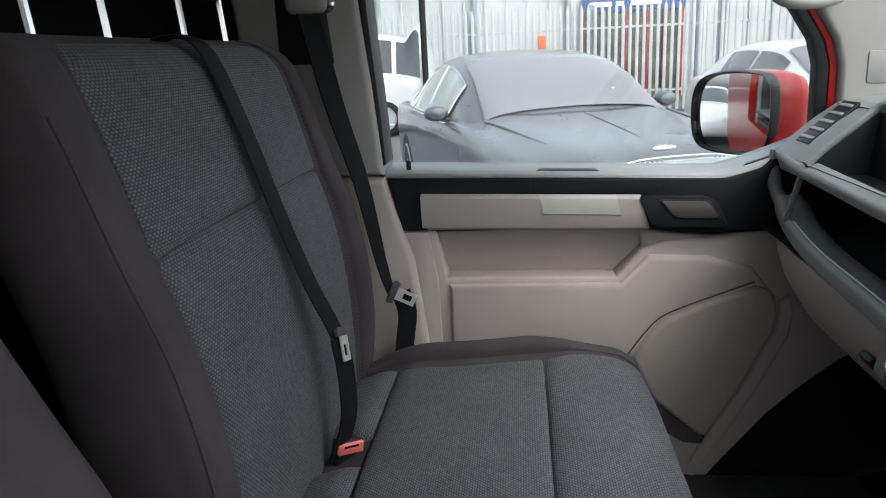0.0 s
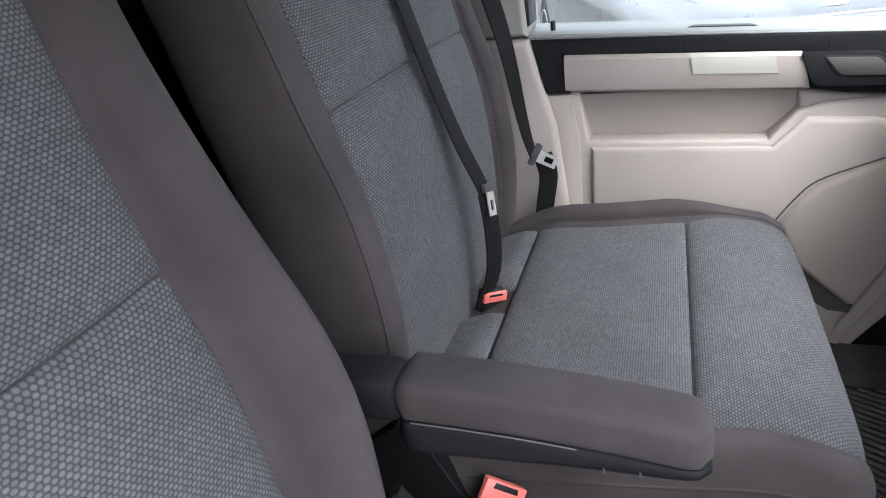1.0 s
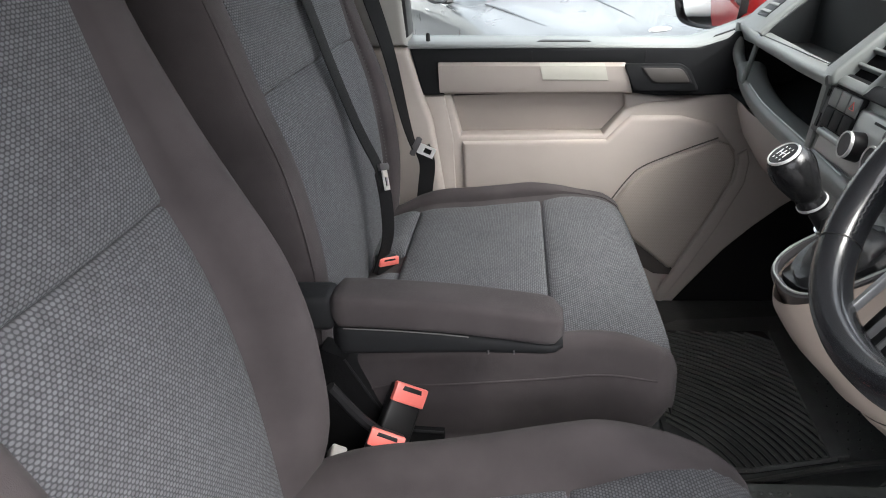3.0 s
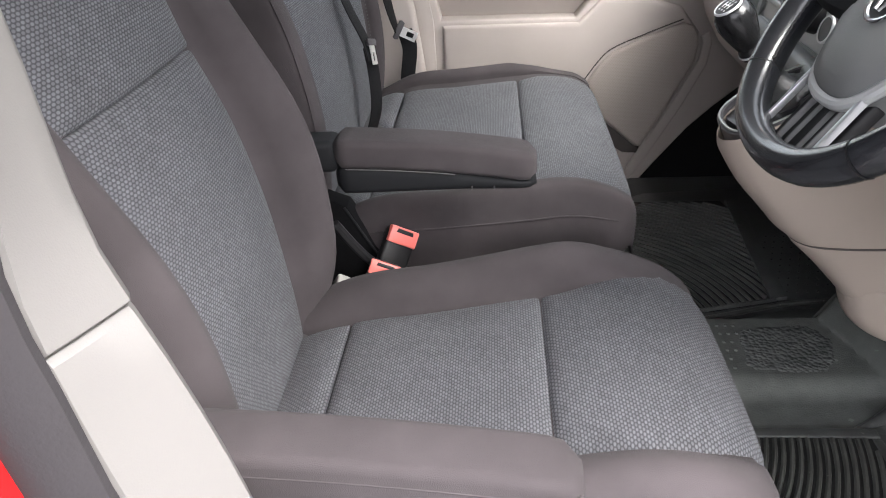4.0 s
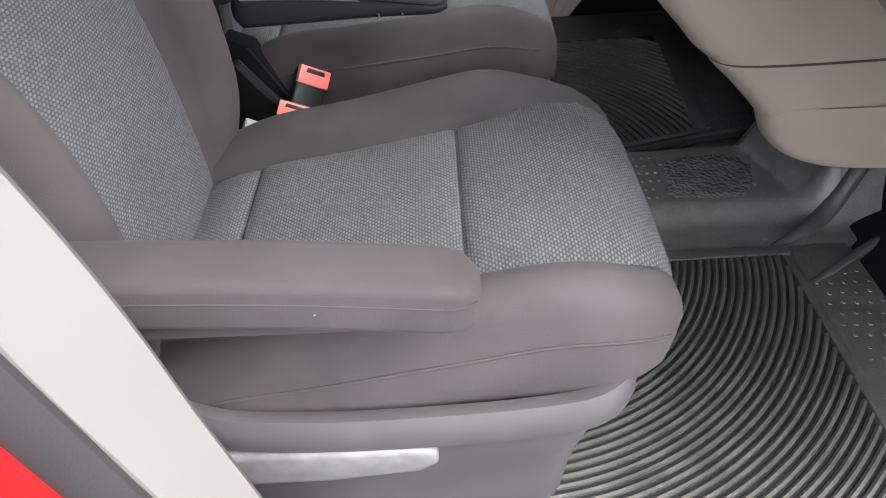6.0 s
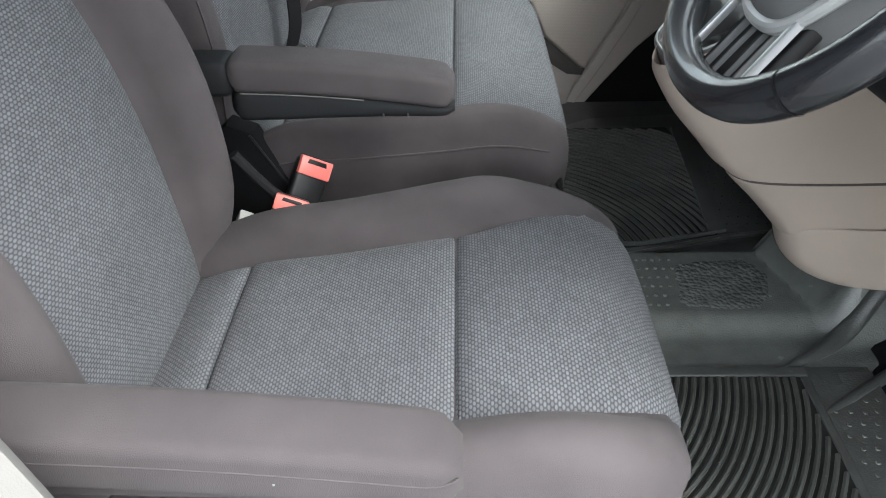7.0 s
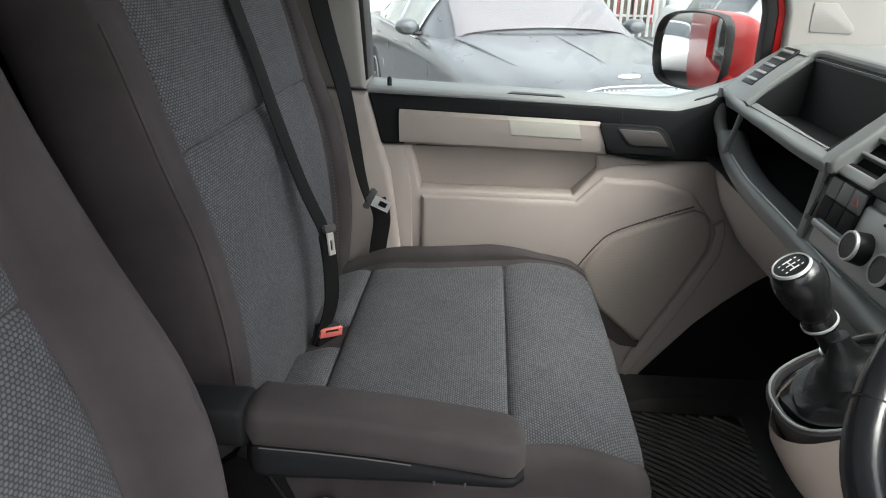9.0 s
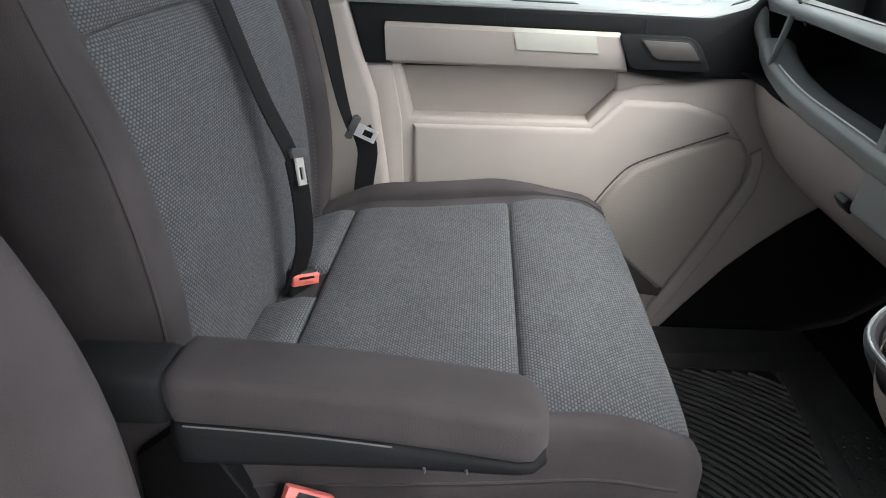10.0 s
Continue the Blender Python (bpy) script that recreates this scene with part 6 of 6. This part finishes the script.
part("grille_back", slab([(-0.42, 0.60), (0.42, 0.60), (0.40, 0.80), (0.30, 0.845), (-0.30, 0.845), (-0.40, 0.80)], 0.012, 0.05, 0.01), POST, saloon)
part("grille_frame", rod([(-0.42, -0.01, 0.60), (-0.41, 0.07, 0.79), (-0.30, 0.10, 0.85), (0.0, 0.095, 0.865), (0.30, 0.10, 0.85), (0.41, 0.07, 0.79), (0.42, -0.01, 0.60)], 0.005, 8), SATIN, saloon, "satin grille frame")
part("winged_badge", slab([(-0.075, 0.0), (-0.03, 0.018), (0.0, 0.024), (0.03, 0.018), (0.075, 0.0), (0.03, -0.010), (0.0, -0.014), (-0.03, -0.010)], 0.006, -0.01, 0.002, "xy"), SIGN_WHITE, saloon, "silver winged bonnet badge").matrix_local = pose(0, 0.27, 0.897, 14, 0, 0)
part("bonnet_crease", rod([(0.0, 0.22, s_top(0.22) - 0.002), (0.0, 0.8, s_top(0.8)), (0.0, 1.5, s_top(1.5))], 0.006, 6), CARPAINT, saloon)
for sgn in (1, -1):
    part("bonnet_crease", rod([(sgn * 0.52, 0.30, s_top(0.3) - 0.018), (sgn * 0.63, 0.7, s_top(0.7) - 0.018), (sgn * 0.70, 1.2, s_top(1.2) - 0.022), (sgn * 0.76, 1.62, s_top(1.62) - 0.034)], 0.009, 8), CARPAINT, saloon, "soft bonnet crease")
    part("waist_trim", rod([(sgn * 0.955, 1.75, 0.945), (sgn * 0.975, 2.6, 0.962), (sgn * 0.965, 3.6, 0.972), (sgn * 0.94, 4.3, 0.97)], 0.009, 6), CHROME, saloon, "chrome waist trim")
    for d in (2.75, 3.70):
        part("door_handle", rbox(sgn * 0.985, d + 0.1, 0.87, 0.02, 0.18, 0.022, 0.006), CHROME, saloon, "chrome door handle")

HATCH = dict(body=[(0.0, 0.60, 0.55, 0.70), (0.12, 0.80, 0.72, 0.82), (0.5, 0.93, 0.84, 0.87), (1.1, 1.02, 0.92, 0.89), (2.0, 1.0, 0.95, 0.90), (3.2, 1.0, 0.97, 0.90), (4.0, 1.0, 0.95, 0.86), (4.25, 0.85, 0.8, 0.8)],
             cabin=[(1.05, 1.0, 0.70), (1.5, 1.22, 0.66), (2.0, 1.42, 0.60), (2.5, 1.47, 0.59), (3.3, 1.43, 0.59), (3.8, 1.25, 0.62), (4.1, 1.0, 0.66)],
             crease=0.0, screen=(1.12, 1.95), screen_f=0.5, windows=((1.75, 2.45), (2.52, 3.2)), wheels=(0.85, 3.45), mirror=(0.86, 1.6, 1.0), lamps=((0.14, (0.58, 0.70, 0.09)),))
car("white_hatchback", "white hatchback parked across the car park", pose(-4.75, 2.35, 0, 0, 0, 92), HATCH, WHITEPAINT, CARGLASS)
car("pale_hatchback", "white car parked beyond the saloon bonnet", pose(4.3, 7.6, 0, 0, 0, 12), HATCH, WHITEPAINT, SKY_SCREEN)
VAN = dict(body=[(0.0, 0.75, 0.65, 0.80), (0.15, 1.0, 0.85, 0.90), (0.7, 1.13, 1.02, 0.94), (1.2, 1.2, 1.08, 0.96), (2.5, 1.2, 1.1, 0.97), (4.6, 1.2, 1.1, 0.96), (4.9, 1.2, 1.0, 0.94)],
           cabin=[(0.95, 1.17, 0.80), (1.4, 1.52, 0.77), (1.9, 1.82, 0.74), (2.4, 1.88, 0.74), (4.4, 1.88, 0.75), (4.8, 1.75, 0.76), (4.88, 1.2, 0.78)],
           crease=0.0, screen=(1.0, 1.8), screen_f=0.5, windows=((1.55, 2.3), (3.55, 4.18), (4.27, 4.72)), wheels=(0.95, 4.0), mirror=(0.95, 1.5, 1.25))
car("white_van", "white panel van parked along the fence", pose(-6.5, 15.0, 0, 0, 0, -90), VAN, WHITEPAINT, CARGLASS, "van")

fence = thing("palisade_fence", "galvanised palisade fence along the car park", "fence", "structure")
bm = slab([(-0.034, 0.05), (0.034, 0.05), (0.034, 2.32), (0.0, 2.42), (-0.034, 2.32)], 0.0, 0.02, 0.006)
first = part("pale", bm, PALING, fence)
first.location = (-7.0, 17.0, 0)
for k in range(1, 110):
    ob = new("pale", first.data)
    ob.parent = fence
    ob.location = (-7.0 + 0.152 * k, 17.0, 0)
for z in (0.5, 1.9):
    part("rail", rbox(1.2, 17.05, z, 17.5, 0.04, 0.05, 0.004), PALING, fence)
for x in np.arange(-6.5, 9.5, 2.75):
    part("fence_post", rbox(float(x), 17.12, 1.2, 0.10, 0.10, 2.4, 0.006), POST, fence, "grey steel fence post")

shop = thing("warehouse", "pale clad trade unit with red shopfront", "building", "structure")
part("wall", rbox(2.0, 22.6, 3.2, 60, 1.0, 6.4, 0.02), CLADDING, shop)
for k in range(46):
    part("cladding_rib", rbox(-12 + 0.62 * k, 22.08, 3.2, 0.05, 0.06, 6.4, 0.006, 1), CLADDING, shop)
for x in (-4.0, -1.15, 1.55, 5.2):
    part("downpipe", rod([(x, 22.0, 0.0), (x, 22.0, 6.3)], 0.09, 10, 1), POST, shop, "grey downpipe")
part("sign_board", rbox(3.35, 21.95, 2.64, 2.9, 0.12, 0.42, 0.02), SIGN, shop, "blue fascia sign with white lettering")
for k, (x, w) in enumerate(((2.45, 0.62), (2.98, 0.22), (3.72, 0.85))):
    part("lettering_bar", rbox(x, 21.88, 2.65, w, 0.02, 0.13, 0.004, 1), SIGN_WHITE, shop)
part("shop_glass", rbox(3.3, 22.0, 1.25, 2.7, 0.10, 2.5, 0.01), SHOPGLASS, shop, "dim shop window")
for x in (1.95, 2.55, 3.15, 3.75, 4.25, 4.7):
    part("shop_post", rbox(x, 21.92, 1.25, 0.07 if x < 4 else 0.12, 0.10, 2.5, 0.01), SHOPRED if x != 2.55 else POST, shop, "red shopfront post")
cone = thing("orange_barrier", "orange plastic barrier board by the fence", "barrier")
part("board", rbox(0.62, 16.6, 1.55, 0.18, 0.05, 0.5, 0.02), ORANGE, cone)
part("post", rod([(0.62, 16.64, 0), (0.62, 16.64, 1.6)], 0.03, 8, 1), ORANGE, cone)
pole = thing("lamp_pole", "thin dark pole standing before the fence", "pole")
part("shaft", rod([(-1.66, 14.0, 0), (-1.66, 14.0, 5.0)], 0.06, 10, 1), BLACK, pole)
